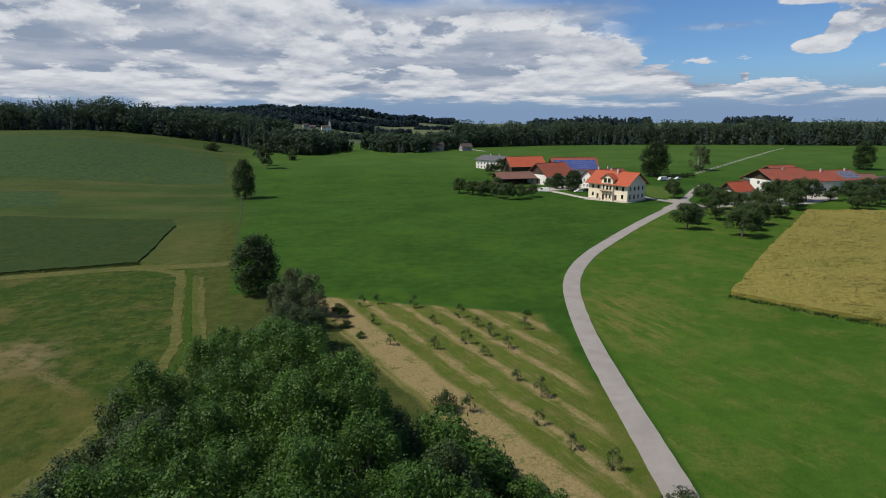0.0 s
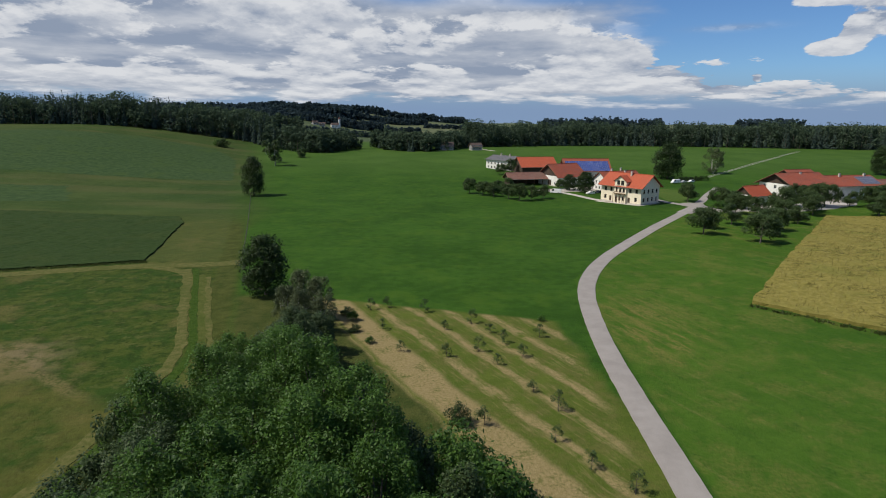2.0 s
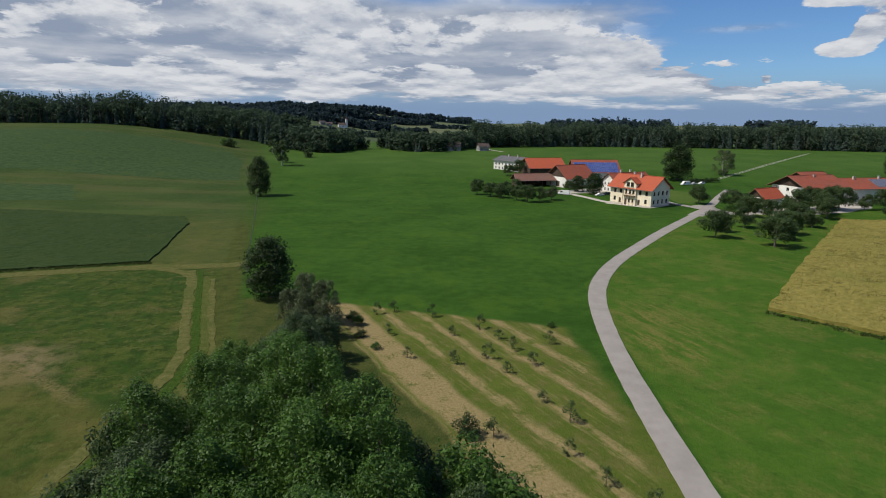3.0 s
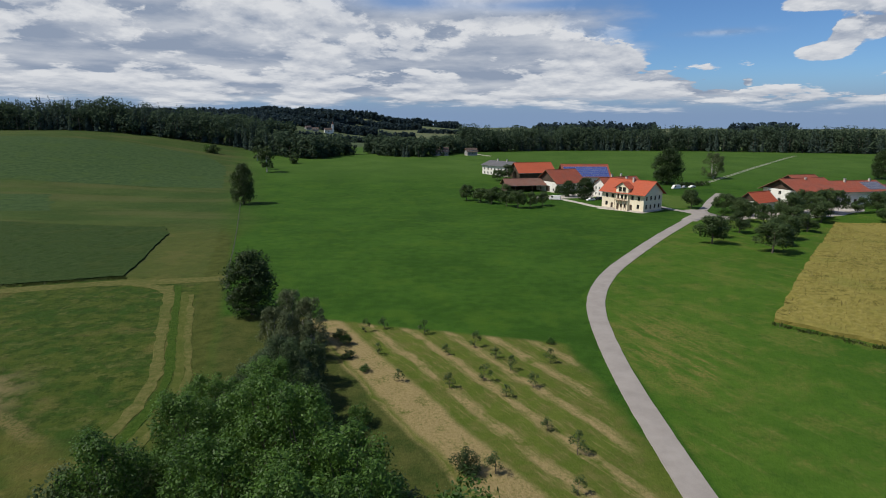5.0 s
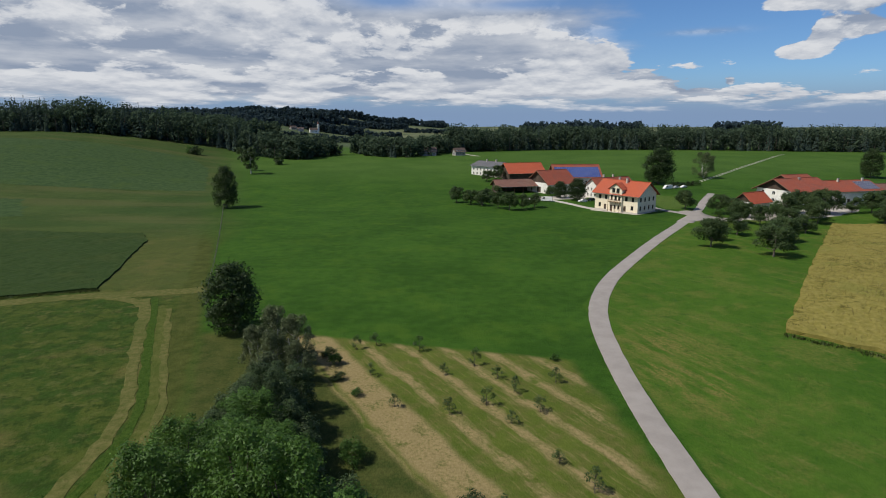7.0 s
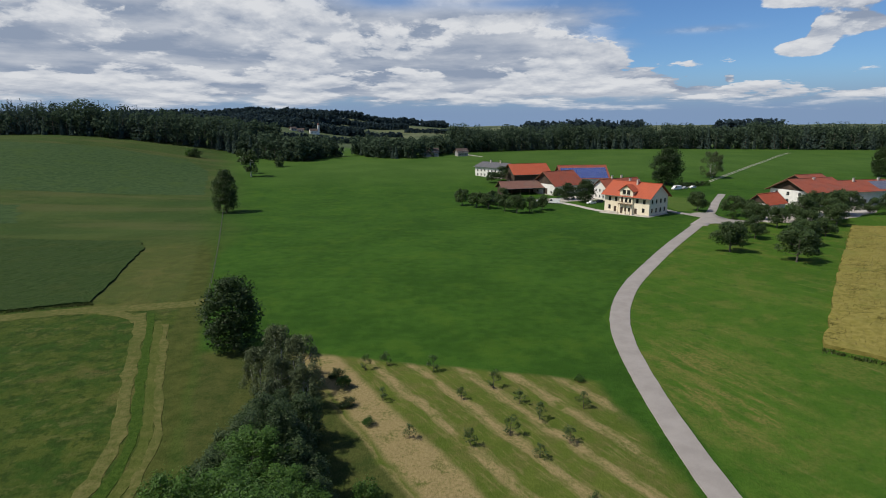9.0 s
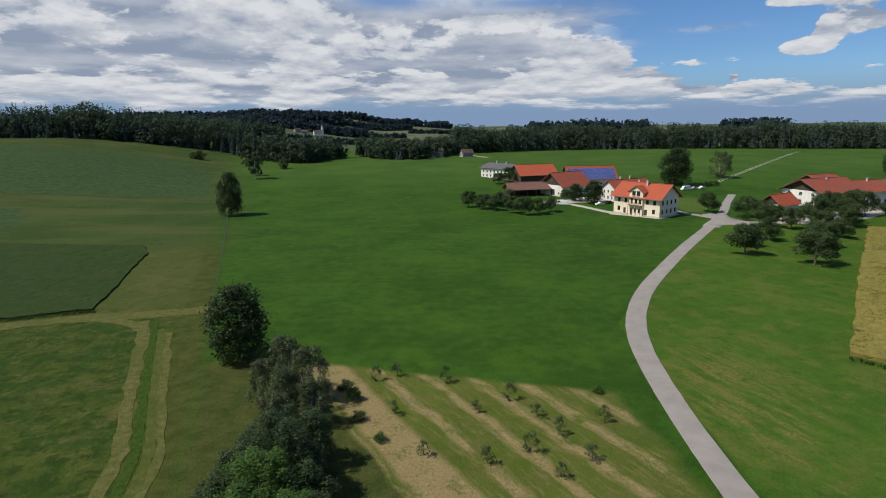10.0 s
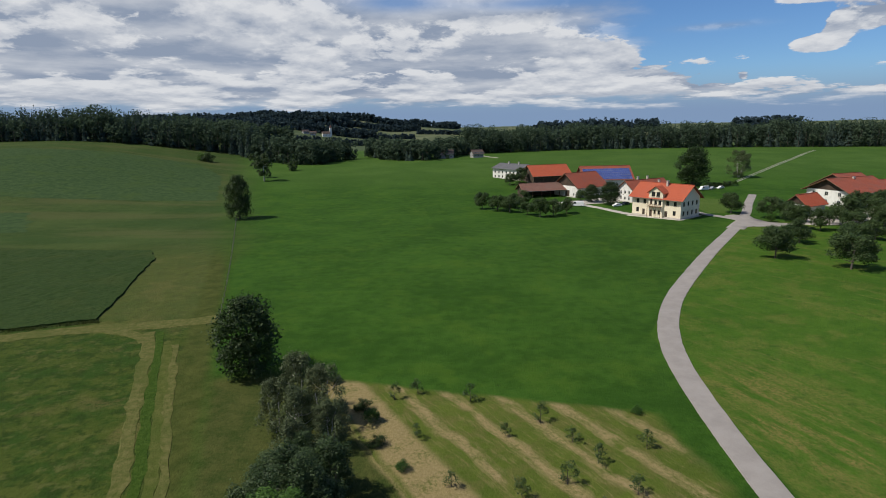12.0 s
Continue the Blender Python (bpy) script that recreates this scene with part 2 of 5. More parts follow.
    col = n.mix(n.math("MULTIPLY", e3, near), lush, east)

    # rough pasture and fallow in the west
    west = n.mix(n.step(f, 0.34, 0.64), (0.022, 0.048, 0.006), (0.056, 0.074, 0.013))
    rank = n.step(n.noise(p, 0.13, 6.0, 0.70), 0.47, 0.57)
    west = n.mix(n.math("MULTIPLY", rank, 0.85), west, (0.016, 0.048, 0.006))
    clump = n.step(n.noise(n.vec("ADD", p, (3, 23, 0)), 0.40, 7.0, 0.75), 0.49, 0.59)
    west = n.mix(n.math("MULTIPLY", clump, 0.9), west, (0.014, 0.034, 0.005))
    pale = n.step(n.noise(n.vec("ADD", p, (63, 11, 0)), 0.30, 6.0, 0.74), 0.53, 0.66)
    west = n.mix(n.math("MULTIPLY", pale, 0.7), west, (0.088, 0.092, 0.028))
    bleached = n.math("MULTIPLY", n.step(n.noise(n.vec("ADD", p, (31, 7, 0)), 0.075, 4.0, 0.6), 0.53, 0.66), n.step(fine, 0.32, 0.6))
    west = n.mix(n.math("MULTIPLY", bleached, 0.7), west, (0.115, 0.095, 0.034))
    bare = n.math("MULTIPLY", n.step(n.vec("DISTANCE", n.vec("ADD", p, n.join(jit, jit, 0.0)), (-70, 83, 0)), 12.0, 5.0), n.step(mid, 0.35, 0.6))
    west = n.mix(n.math("MULTIPLY", bare, 0.7), west, (0.20, 0.150, 0.085))
    # drier sward south of a line across the pasture, its rim bleached
    south = n.math("ADD", n.vec("DOT_PRODUCT", p, (0.51, 0.86, 0)), n.math("MULTIPLY", jit, 0.6))
    parched = n.math("MULTIPLY", n.step(south, 39.0, 36.0), n.step(n.math("ADD", n.math("MULTIPLY", mid, 0.5), n.math("MULTIPLY", big, 0.5)), 0.32, 0.55))
    west = n.mix(n.math("MULTIPLY", parched, 0.55), west, (0.094, 0.088, 0.022))
    rim = n.math("MULTIPLY", n.step(n.math("ABSOLUTE", n.math("SUBTRACT", south, 37.2)), 1.6, 0.4), n.step(n.vec("DOT_PRODUCT", p, (-1, 0, 0)), 46.0, 56.0))
    west = n.mix(n.math("MULTIPLY", n.math("MULTIPLY", rim, n.step(fine, 0.35, 0.6)), 0.6), west, (0.165, 0.125, 0.060))
    hill = n.step(n.math("ADD", n.vec("DOT_PRODUCT", p, (0, 1, 0)), jit), 188.0, 232.0)
    west = n.mix(hill, west, n.mix(n.step(n.math("ADD", n.math("MULTIPLY", big, 0.6), n.math("MULTIPLY", mid, 0.4)), 0.36, 0.64), (0.024, 0.050, 0.011), (0.046, 0.072, 0.019)))
    belts = n.noise(n.vec("MULTIPLY", n.vec("ADD", p, (0, 50, 0)), (0.12, 1.0, 1.0)), 0.055, 5.0, 0.65)
    west = n.mix(n.math("MULTIPLY", n.math("MULTIPLY", n.step(belts, 0.50, 0.60), hill), 0.6), west, (0.066, 0.074, 0.026))
    west = n.mix(n.math("MULTIPLY", n.math("MULTIPLY", n.step(belts, 0.46, 0.38), hill), 0.5), west, (0.022, 0.054, 0.012))
    wmask = n.step(n.math("ADD", n.vec("DOT_PRODUCT", p, (-1.0, -0.328, 0)), n.math("ADD", -7.7, n.math("MULTIPLY", jit, 0.6))), n.math("MULTIPLY_ADD", hill, -16.0, -1.6), n.math("MULTIPLY_ADD", hill, 14.0, 1.6))
    rough_edge = n.step(n.math("ADD", n.vec("DOT_PRODUCT", p, (-1.0, -0.328, 0)), n.math("ADD", -7.7, n.math("MULTIPLY", jit, 0.4))), 6.5, 4.5)
    west = n.mix(n.math("MULTIPLY", rough_edge, n.math("SUBTRACT", 1.0, hill)), west, n.mix(n.step(mid, 0.3, 0.7), (0.030, 0.046, 0.008), (0.060, 0.070, 0.016)))
    fallow = n.math("MULTIPLY", n.step(n.vec("DOT_PRODUCT", p, (0, 1, 0)), 142.0, 150.0), n.math("SUBTRACT", 1.0, hill))
    fallow = n.math("MULTIPLY", fallow, n.math("SUBTRACT", 1.0, rough_edge))
    west = n.mix(n.math("MULTIPLY", fallow, 0.55), west, (0.072, 0.082, 0.024))
    col = n.mix(wmask, col, west)

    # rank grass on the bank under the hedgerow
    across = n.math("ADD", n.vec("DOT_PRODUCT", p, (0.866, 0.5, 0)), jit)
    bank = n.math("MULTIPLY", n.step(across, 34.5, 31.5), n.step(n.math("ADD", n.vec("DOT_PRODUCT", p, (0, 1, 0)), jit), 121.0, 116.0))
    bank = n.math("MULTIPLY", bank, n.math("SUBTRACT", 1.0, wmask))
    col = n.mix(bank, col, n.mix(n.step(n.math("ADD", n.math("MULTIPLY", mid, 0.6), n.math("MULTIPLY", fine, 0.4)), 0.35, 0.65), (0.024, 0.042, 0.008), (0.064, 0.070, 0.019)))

    # young orchard with strips of hay left between the rows
    row = n.math("ADD", n.vec("DOT_PRODUCT", p, (0.866, 0.5, 0)), n.math("MULTIPLY", jit, 0.45))
    band = stripes(n, n.math("ADD", row, 2.775 - 42.7 + 55.5), 5.55, 0.15, 0.30)
    first = n.step(n.math("ABSOLUTE", n.math("SUBTRACT", row, 36.0)), 3.6, 2.2)
    streak = n.noise(n.join(n.math("MULTIPLY", row, 1.6), n.math("MULTIPLY", n.vec("DOT_PRODUCT", p, (0.5, -0.866, 0)), 0.22), 0.0), 1.0, 5.0, 0.65)
    band = n.math("MULTIPLY", band, n.step(n.noise(p, 0.22, 4.0), 0.28, 0.50))
    band = n.math("ADD", band, n.math("MULTIPLY", n.math("SUBTRACT", streak, 0.52), 2.6), clamp=True)
    band = n.math("MAXIMUM", band, n.math("MULTIPLY", first, n.step(n.math("ADD", streak, mid), 0.62, 0.9)))
    plot = n.math("MULTIPLY", n.step(row, 31.5, 32.6), n.step(n.math("ADD", n.vec("DOT_PRODUCT", p, (1, 0.10, 0)), jit), 31.0, 28.5))
    edge = n.math("ADD", n.vec("DOT_PRODUCT", p, (0.27, 1, 0)), n.math("MULTIPLY", jit, 0.5))
    plot = n.math("MULTIPLY", plot, n.step(edge, 110.5, 108.8))
    plot = n.math("MULTIPLY", plot, n.step(edge, 42.0, 50.0))
    turf = n.mix(n.step(f, 0.3, 0.7), (0.050, 0.080, 0.010), (0.086, 0.112, 0.018))
    straw = n.mix(n.step(fine, 0.3, 0.7), (0.196, 0.152, 0.068), (0.268, 0.208, 0.102))
    # the strips fade out before the lane
    band = n.math("MULTIPLY", band, n.step(n.math("ADD", n.vec("DOT_PRODUCT", p, (1, 0, 0)), n.math("MULTIPLY", jit, 0.8)), 21.5, 18.5))
    turf = n.mix(n.math("MULTIPLY", n.step(n.noise(n.vec("ADD", p, (17, 2, 0)), 0.30, 5.0, 0.7), 0.45, 0.62), 0.55), turf, (0.105, 0.098, 0.030))
    turf = n.mix(n.math("MULTIPLY", band, n.step(n.math("ADD", fine, mid), 0.55, 1.05)), turf, straw)
    col = n.mix(plot, col, turf)

    # distant farmland, field by field, with haze put into its greyed greens
    cells = n.node("ShaderNodeTexVoronoi")
    n.put(cells.inputs["Vector"], n.vec("MULTIPLY", p, (1.0, 0.6, 0.0)))
    cells.inputs["Scale"].default_value = 0.0062
    hazed_country = n.mix(n.split(cells.outputs["Color"])[0], (0.044, 0.070, 0.036), (0.120, 0.132, 0.074))
    col = n.mix(n.step(n.vec("DOT_PRODUCT", p, (0, 1, 0)), 690.0, 780.0), col, hazed_country)

    col = n.mix(n.step(blades, 0.25, 0.75), n.mix(0.22, col, (0, 0, 0)), n.mix(0.06, col, (0.30, 0.32, 0.12)))
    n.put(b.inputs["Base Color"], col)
    b.inputs["Roughness"].default_value = 0.95
    b.inputs["Specular IOR Level"].default_value = 0.05
    n.put(b.inputs["Normal"], n.bump(n.math("ADD", n.math("MULTIPLY", blades, 0.5), n.math("MULTIPLY", mid, 1.5)), 0.55, 0.35))
    return m


GROUND = ground_material()


def crop_material(name, dark, light, stain, scale, lodged=0.0, relief=0.3):
    m, n, b = surface(name)
    p = n.place()
    a = n.noise(p, scale, 5.0, 0.7)
    c = n.noise(p, 0.07, 4.0, 0.6)
    col = n.mix(n.step(a, 0.3, 0.72), dark, light)
    col = n.mix(n.math("MULTIPLY", n.step(c, 0.50, 0.68), 0.55), col, stain)
    if lodged:
        w = n.noise(n.vec("MULTIPLY", p, (0.6, 1.3, 1.0)), 0.20, 5.0, 0.65, 1.2)
        line = n.step(n.math("ABSOLUTE", n.math("SUBTRACT", w, 0.52)), 0.030, 0.008)
        line = n.math("MULTIPLY", line, n.step(n.noise(p, 0.06, 3.0), 0.44, 0.56))
        col = n.mix(n.math("MULTIPLY", line, lodged), col, (0.055, 0.050, 0.010))
    n.put(b.inputs["Base Color"], col)
    b.inputs["Roughness"].default_value = 0.9
    b.inputs["Specular IOR Level"].default_value = 0.05
    n.put(b.inputs["Normal"], n.bump(a, 0.8, relief))
    return m


CORN = crop_material("maize", (0.018, 0.038, 0.010), (0.038, 0.060, 0.017), (0.040, 0.056, 0.015), 1.8)
WHEAT = crop_material("ripening_wheat", (0.148, 0.132, 0.030), (0.222, 0.190, 0.056), (0.135, 0.140, 0.032), 0.9, 0.8)
CROP = crop_material("blue_green_crop", (0.022, 0.047, 0.015), (0.046, 0.075, 0.026), (0.042, 0.070, 0.016), 0.35, relief=0.08)
HAY = crop_material("mown_track", (0.060, 0.072, 0.017), (0.118, 0.112, 0.040), (0.054, 0.072, 0.016), 0.9)
TRACK_PALE = crop_material("pale_track_turf", (0.050, 0.066, 0.013), (0.086, 0.094, 0.026), (0.040, 0.066, 0.010), 0.8)
TRACK_GREEN = crop_material("track_turf", (0.022, 0.050, 0.006), (0.046, 0.076, 0.012), (0.032, 0.060, 0.008), 1.3)
LAWN = crop_material("lawn", (0.044, 0.080, 0.014), (0.072, 0.112, 0.022), (0.085, 0.110, 0.028), 0.8)
GRAVEL = simple("gravel", (0.30, 0.27, 0.235), (0.47, 0.435, 0.39), 2.0, 0.95, 0.4, 0.02, shared=True)


def road_material():
    m, n, b = surface("road_surface")
    p = n.place()
    fine = n.noise(p, 9.0, 5.0, 0.7)
    patch = n.noise(p, 0.30, 5.0, 0.6)
    f = n.math("ADD", n.math("MULTIPLY", fine, 0.45), n.math("MULTIPLY", patch, 0.55))
    n.put(b.inputs["Base Color"], n.mix(n.step(f, 0.3, 0.7), (0.205, 0.184, 0.168), (0.285, 0.260, 0.240)))
    b.inputs["Roughness"].default_value = 0.9
    n.put(b.inputs["Normal"], n.bump(fine, 0.4, 0.02))
    return m


ROAD = road_material()


def tile_material(name, dark, light, old):
    """Clay roof tiles in courses down the slope, weathered in patches."""
    m, n, b = surface(name)
    p = n.local()
    x, y, z = n.split(p)
    course = n.math("FRACT", n.math("MULTIPLY", z, 4.2))
    pan = n.math("SINE", n.math("MULTIPLY", n.math("ADD", x, y), 20.0))
    a = n.noise(p, 2.4, 5.0, 0.7)
    c = n.noise(p, 0.25, 4.0, 0.6)
    col = n.mix(n.step(a, 0.3, 0.7), dark, light)
    col = n.mix(n.math("MULTIPLY", n.step(c, 0.42, 0.66), 0.6), col, old)
    n.put(b.inputs["Base Color"], col)
    b.inputs["Roughness"].default_value = 0.8
    n.put(b.inputs["Normal"], n.bump(n.math("ADD", course, n.math("MULTIPLY", pan, 0.4)), 0.5, 0.05))
    return m


TILE_ORANGE = tile_material("orange_clay_tiles", (0.29, 0.054, 0.020), (0.42, 0.086, 0.034), (0.31, 0.070, 0.034))
TILE_RED = tile_material("red_clay_tiles", (0.20, 0.046, 0.024), (0.31, 0.074, 0.036), (0.17, 0.062, 0.042))
TILE_BROWN = tile_material("brown_weathered_tiles", (0.115, 0.052, 0.040), (0.215, 0.100, 0.072), (0.150, 0.095, 0.075))
TILE_GREY = tile_material("dark_grey_tiles", (0.060, 0.060, 0.068), (0.120, 0.120, 0.130), (0.10, 0.10, 0.11))
CREAM = simple("cream_render", (0.70, 0.61, 0.45), (0.82, 0.74, 0.58), 1.2, 0.9, 0.15, 0.01)
WHITE = simple("white_render", (0.64, 0.62, 0.58), (0.80, 0.785, 0.75), 1.0, 0.9, 0.15, 0.01)
GREY_WALL = simple("grey_boards_and_gable_shade", (0.20, 0.20, 0.20), (0.32, 0.32, 0.32), 2.0, 0.85, 0.2, 0.01)
WOOD_DARK = simple("dark_weathered_boards", (0.030, 0.020, 0.014), (0.085, 0.058, 0.040), 4.0, 0.85, 0.5, 0.02)
WOOD = simple("brown_timber", (0.11, 0.065, 0.035), (0.22, 0.135, 0.075), 5.0, 0.75, 0.3, 0.01)
STONE = simple("pale_plinth", (0.42, 0.38, 0.32), (0.58, 0.54, 0.47), 3.0, 0.9, 0.2, 0.01)
FRAME = simple("white_window_frame", (0.62, 0.61, 0.58), (0.76, 0.75, 0.72), 6.0, 0.5, 0.05, 0.003)
TILE_DULL = tile_material("dull_brown_tiles", (0.050, 0.034, 0.028), (0.095, 0.062, 0.050), (0.080, 0.066, 0.056))
BRICK = simple("chimney_render", (0.42, 0.37, 0.31), (0.62, 0.57, 0.50), 5.0, 0.9, 0.3, 0.01)
METAL = simple("zinc", (0.34, 0.35, 0.36), (0.48, 0.49, 0.50), 4.0, 0.4, 0.1, 0.004, 0.8)
PAINT_WHITE = simple("white_car_paint", (0.70, 0.70, 0.70), (0.80, 0.80, 0.80), 2.0, 0.25, 0.02, 0.001)
PAINT_DARK = simple("dark_car_paint", (0.020, 0.024, 0.034), (0.035, 0.040, 0.055), 2.0, 0.25, 0.02, 0.001)
PAINT_SILVER = simple("silver_car_paint", (0.36, 0.37, 0.39), (0.46, 0.47, 0.49), 2.0, 0.3, 0.02, 0.001, 0.5)
RUBBER = simple("rubber", (0.015, 0.015, 0.015), (0.035, 0.035, 0.035), 8.0, 0.8, 0.2, 0.004)
POST = simple("grey_fence_wood", (0.13, 0.115, 0.095), (0.24, 0.215, 0.18), 8.0, 0.9, 0.4, 0.01)


def pane_material():
    m, n, b = surface("window_glass")
    n.put(b.inputs["Base Color"], n.mix(n.noise(n.local(), 0.8, 2.0), (0.010, 0.012, 0.014), (0.030, 0.034, 0.038)))
    b.inputs["Roughness"].default_value = 0.08
    return m


PANE = pane_material()


def solar_material(name, one, two):
    m, n, b = surface(name)
    x, y, z = n.split(n.local())
    gx = n.step(n.math("ABSOLUTE", n.math("SUBTRACT", n.math("FRACT", n.math("MULTIPLY", x, 6.0)), 0.5)), 0.46, 0.49)
    base = n.mix(n.chance(), one, two)
    n.put(b.inputs["Base Color"], n.mix(gx, base, (0.10, 0.12, 0.20)))
    b.inputs["Roughness"].default_value = 0.16
    return m


# blue cells made lighter: sky reflection is put into their base colour
SOLAR = solar_material("sky_tinted_solar_cells", (0.045, 0.070, 0.215), (0.070, 0.100, 0.290))
SOLAR_GREY = solar_material("grey_solar_cells", (0.105, 0.108, 0.140), (0.135, 0.135, 0.170))


# ---- lie of the land ----
def smooth(a):
    a = min(max(a, 0.0), 1.0)
    return a * a * (3 - 2 * a)


def height(x, y):
    """The ground: a flat bowl, a hill in the west, a gentle rise to the woods, far hills."""
    z = 9 * smooth((y - 250) / 350) + 23 * smooth((y - 180) / 300) * smooth((-x - 110) / 230)
    z += 1.0 * smooth((x - 30) / 60) * smooth((y - 80) / 60) * smooth((330 - y) / 80)
    z += 1.6 * math.exp(-((x - 160) ** 2 + (y - 264) ** 2) / 1600)
    if y > 680:
        z += smooth((y - 680) / 1000) * (2 + 17 * smooth((250 - x) / 900))
        z += 6 * noise.noise(Vector((x / 260, y / 260, 3.1))) * smooth((y - 700) / 300)
    if y > 1200:
        z += 17 * smooth((y - 1250) / 700) * smooth((160 - x) / 260)
    return z


def mesh_of(name, bm, materials, smooth_faces=False):
    me = bpy.data.meshes.new(name)
    bm.to_mesh(me)
    bm.free()
    for m in materials if isinstance(materials, (list, tuple)) else [materials]:
        me.materials.append(m)
    if smooth_faces:
        me.polygons.foreach_set("use_smooth", [True] * len(me.polygons))
    return me


def part(name, bm, material, parent, label=""):
    """Links a bmesh as one mesh object under a thing or a part."""
    ob = new(name, mesh_of(name, bm, material))
    ob.parent = parent
    return tagged(ob, label)


def thing(name, label, category, x, y, z=None, turn=0.0, group="", kind=""):
    """An Empty at the base of a thing, standing on the ground."""
    ob = new(name)
    ob.empty_display_size = 0.5
    ob.matrix_world = pose(x, y, height(x, y) if z is None else z, 0, 0, turn)
    return tagged(ob, label, category, group, kind)


def axis_steps(fine_low, fine_high, step, far_low, far_high):
    out = [fine_low]
    while out[-1] < fine_high:
        out.append(out[-1] + step)
    s = step
    while out[-1] < far_high:
        s *= 1.16
        out.append(out[-1] + s)
    s = step
    low = [fine_low]
    while low[-1] > far_low:
        s *= 1.16
        low.append(low[-1] - s)
    return low[:0:-1] + out


def build_ground():
    xs, ys = axis_steps(-300, 320, 4, -4200, 4200), axis_steps(-20, 640, 4, -1500, 4500)
    verts = [(x, y, height(x, y)) for y in ys for x in xs]
    w = len(xs)
    faces = [(j * w + i, j * w + i + 1, (j + 1) * w + i + 1, (j + 1) * w + i) for j in range(len(ys) - 1) for i in range(w - 1)]
    me = bpy.data.meshes.new("ground")
    me.from_pydata(verts, [], faces)
    me.materials.append(GROUND)
    me.polygons.foreach_set("use_smooth", [True] * len(me.polygons))
    tagged(new("ground", me), "rolling green meadows and farmland in summer", "meadow", kind="structure")


build_ground()


def curve_points(pts, step=2.5):
    """A smooth line through the points, resampled."""
    out = []
    for i in range(len(pts) - 1):
        p0, p1, p2, p3 = (Vector(pts[max(i - 1, 0)]), Vector(pts[i]), Vector(pts[i + 1]), Vector(pts[min(i + 2, len(pts) - 1)]))
        k = max(1, int((p2 - p1).length / step))
        for j in range(k):
            t = j / k
            out.append(0.5 * (2 * p1 + (p2 - p0) * t + (2 * p0 - 5 * p1 + 4 * p2 - p3) * t * t + (3 * p1 - p0 - 3 * p2 + p3) * t ** 3))
    out.append(Vector(pts[-1]))
    return out


def strip(name, pts, width, lift, material, label, category, ragged=0.1, camber=0.0, seed=1):
    """A ribbon laid on the ground along a line, with uneven edges and a skirt down to the soil."""
    rng = random.Random(seed)
    line = curve_points(pts, 2.0)
    for _ in range(10):
        line = [line[0]] + [(p + q * 2 + r) / 4 for p, q, r in zip(line, line[1:], line[2:])] + [line[-1]]
    bm = bmesh.new()
    rows = []
    for i, p in enumerate(line):
        d = (line[min(i + 1, len(line) - 1)] - line[max(i - 1, 0)]).normalized()
        side = Vector((d.y, -d.x))
        half = width(i / (len(line) - 1)) / 2 if callable(width) else width / 2
        row = []
        for k in (-1.0, -0.97, -0.5, 0.0, 0.5, 0.97, 1.0):
            q = p + side * (half * k + (rng.uniform(-ragged, ragged) if abs(k) > 0.9 else 0))
            drop = -0.15 if abs(k) == 1 else lift + camber * (1 - k * k)
            row.append(bm.verts.new((q.x, q.y, height(q.x, q.y) + drop)))
        rows.append(row)
    for a, b in zip(rows, rows[1:]):
        for i in range(6):
            bm.faces.new((a[i], b[i], b[i + 1], a[i + 1]))
    bmesh.ops.recalc_face_normals(bm, faces=bm.faces)
    if sum(f.normal.z for f in bm.faces) < 0:
        bmesh.ops.reverse_faces(bm, faces=bm.faces)
    return tagged(new(name, mesh_of(name, bm, material)), label, category, kind="structure")


def field(name, outline, lift, material, label, category, cell=6.0, rough=0.0, wobble=0.5, skirt=True, seed=3, kind="structure"):
    """A sheet laid on the ground within an outline; rough: how uneven the top of a crop is."""
    rng = random.Random(seed)
    pts = []
    for a, b in zip(outline, outline[1:] + outline[:1]):
        a, b = Vector(a), Vector(b)
        k = max(1, int((b - a).length / 3))
        for j in range(k):
            p = a.lerp(b, j / k)
            pts.append(p + Vector((rng.uniform(-wobble, wobble), rng.uniform(-wobble, wobble))) * (j > 0))
    bm = bmesh.new()
    bm.faces.new([bm.verts.new((p.x, p.y, 0)) for p in pts])
    for k, unit in ((0, (1, 0, 0)), (1, (0, 1, 0))):
        low, high = min(p[k] for p in pts), max(p[k] for p in pts)
        c = low + cell
        while c < high:
            at = [0, 0, 0]
            at[k] = c
            bmesh.ops.bisect_plane(bm, geom=bm.verts[:] + bm.edges[:] + bm.faces[:], plane_co=at, plane_no=unit)
            c += cell
    rim = [e for e in bm.edges if e.is_boundary]
    for v in bm.verts:
        x, y = v.co.x, v.co.y
        v.co.z = height(x, y) + lift + (rough * noise.noise(Vector((x * 0.9, y * 0.9, 0))) + rough * 0.5 * noise.noise(Vector((x * 0.15, y * 0.15, 5))) if rough else 0)
    if skirt:
        made = bmesh.ops.extrude_edge_only(bm, edges=rim)
        for v in made["geom"]:
            if isinstance(v, bmesh.types.BMVert):
                v.co.z = height(v.co.x, v.co.y) - 0.1
    bmesh.ops.recalc_face_normals(bm, faces=bm.faces)
    if sum(f.normal.z for f in bm.faces) < 0:
        bmesh.ops.reverse_faces(bm, faces=bm.faces)
    return tagged(new(name, mesh_of(name, bm, material, rough == 0)), label, category, kind=kind)


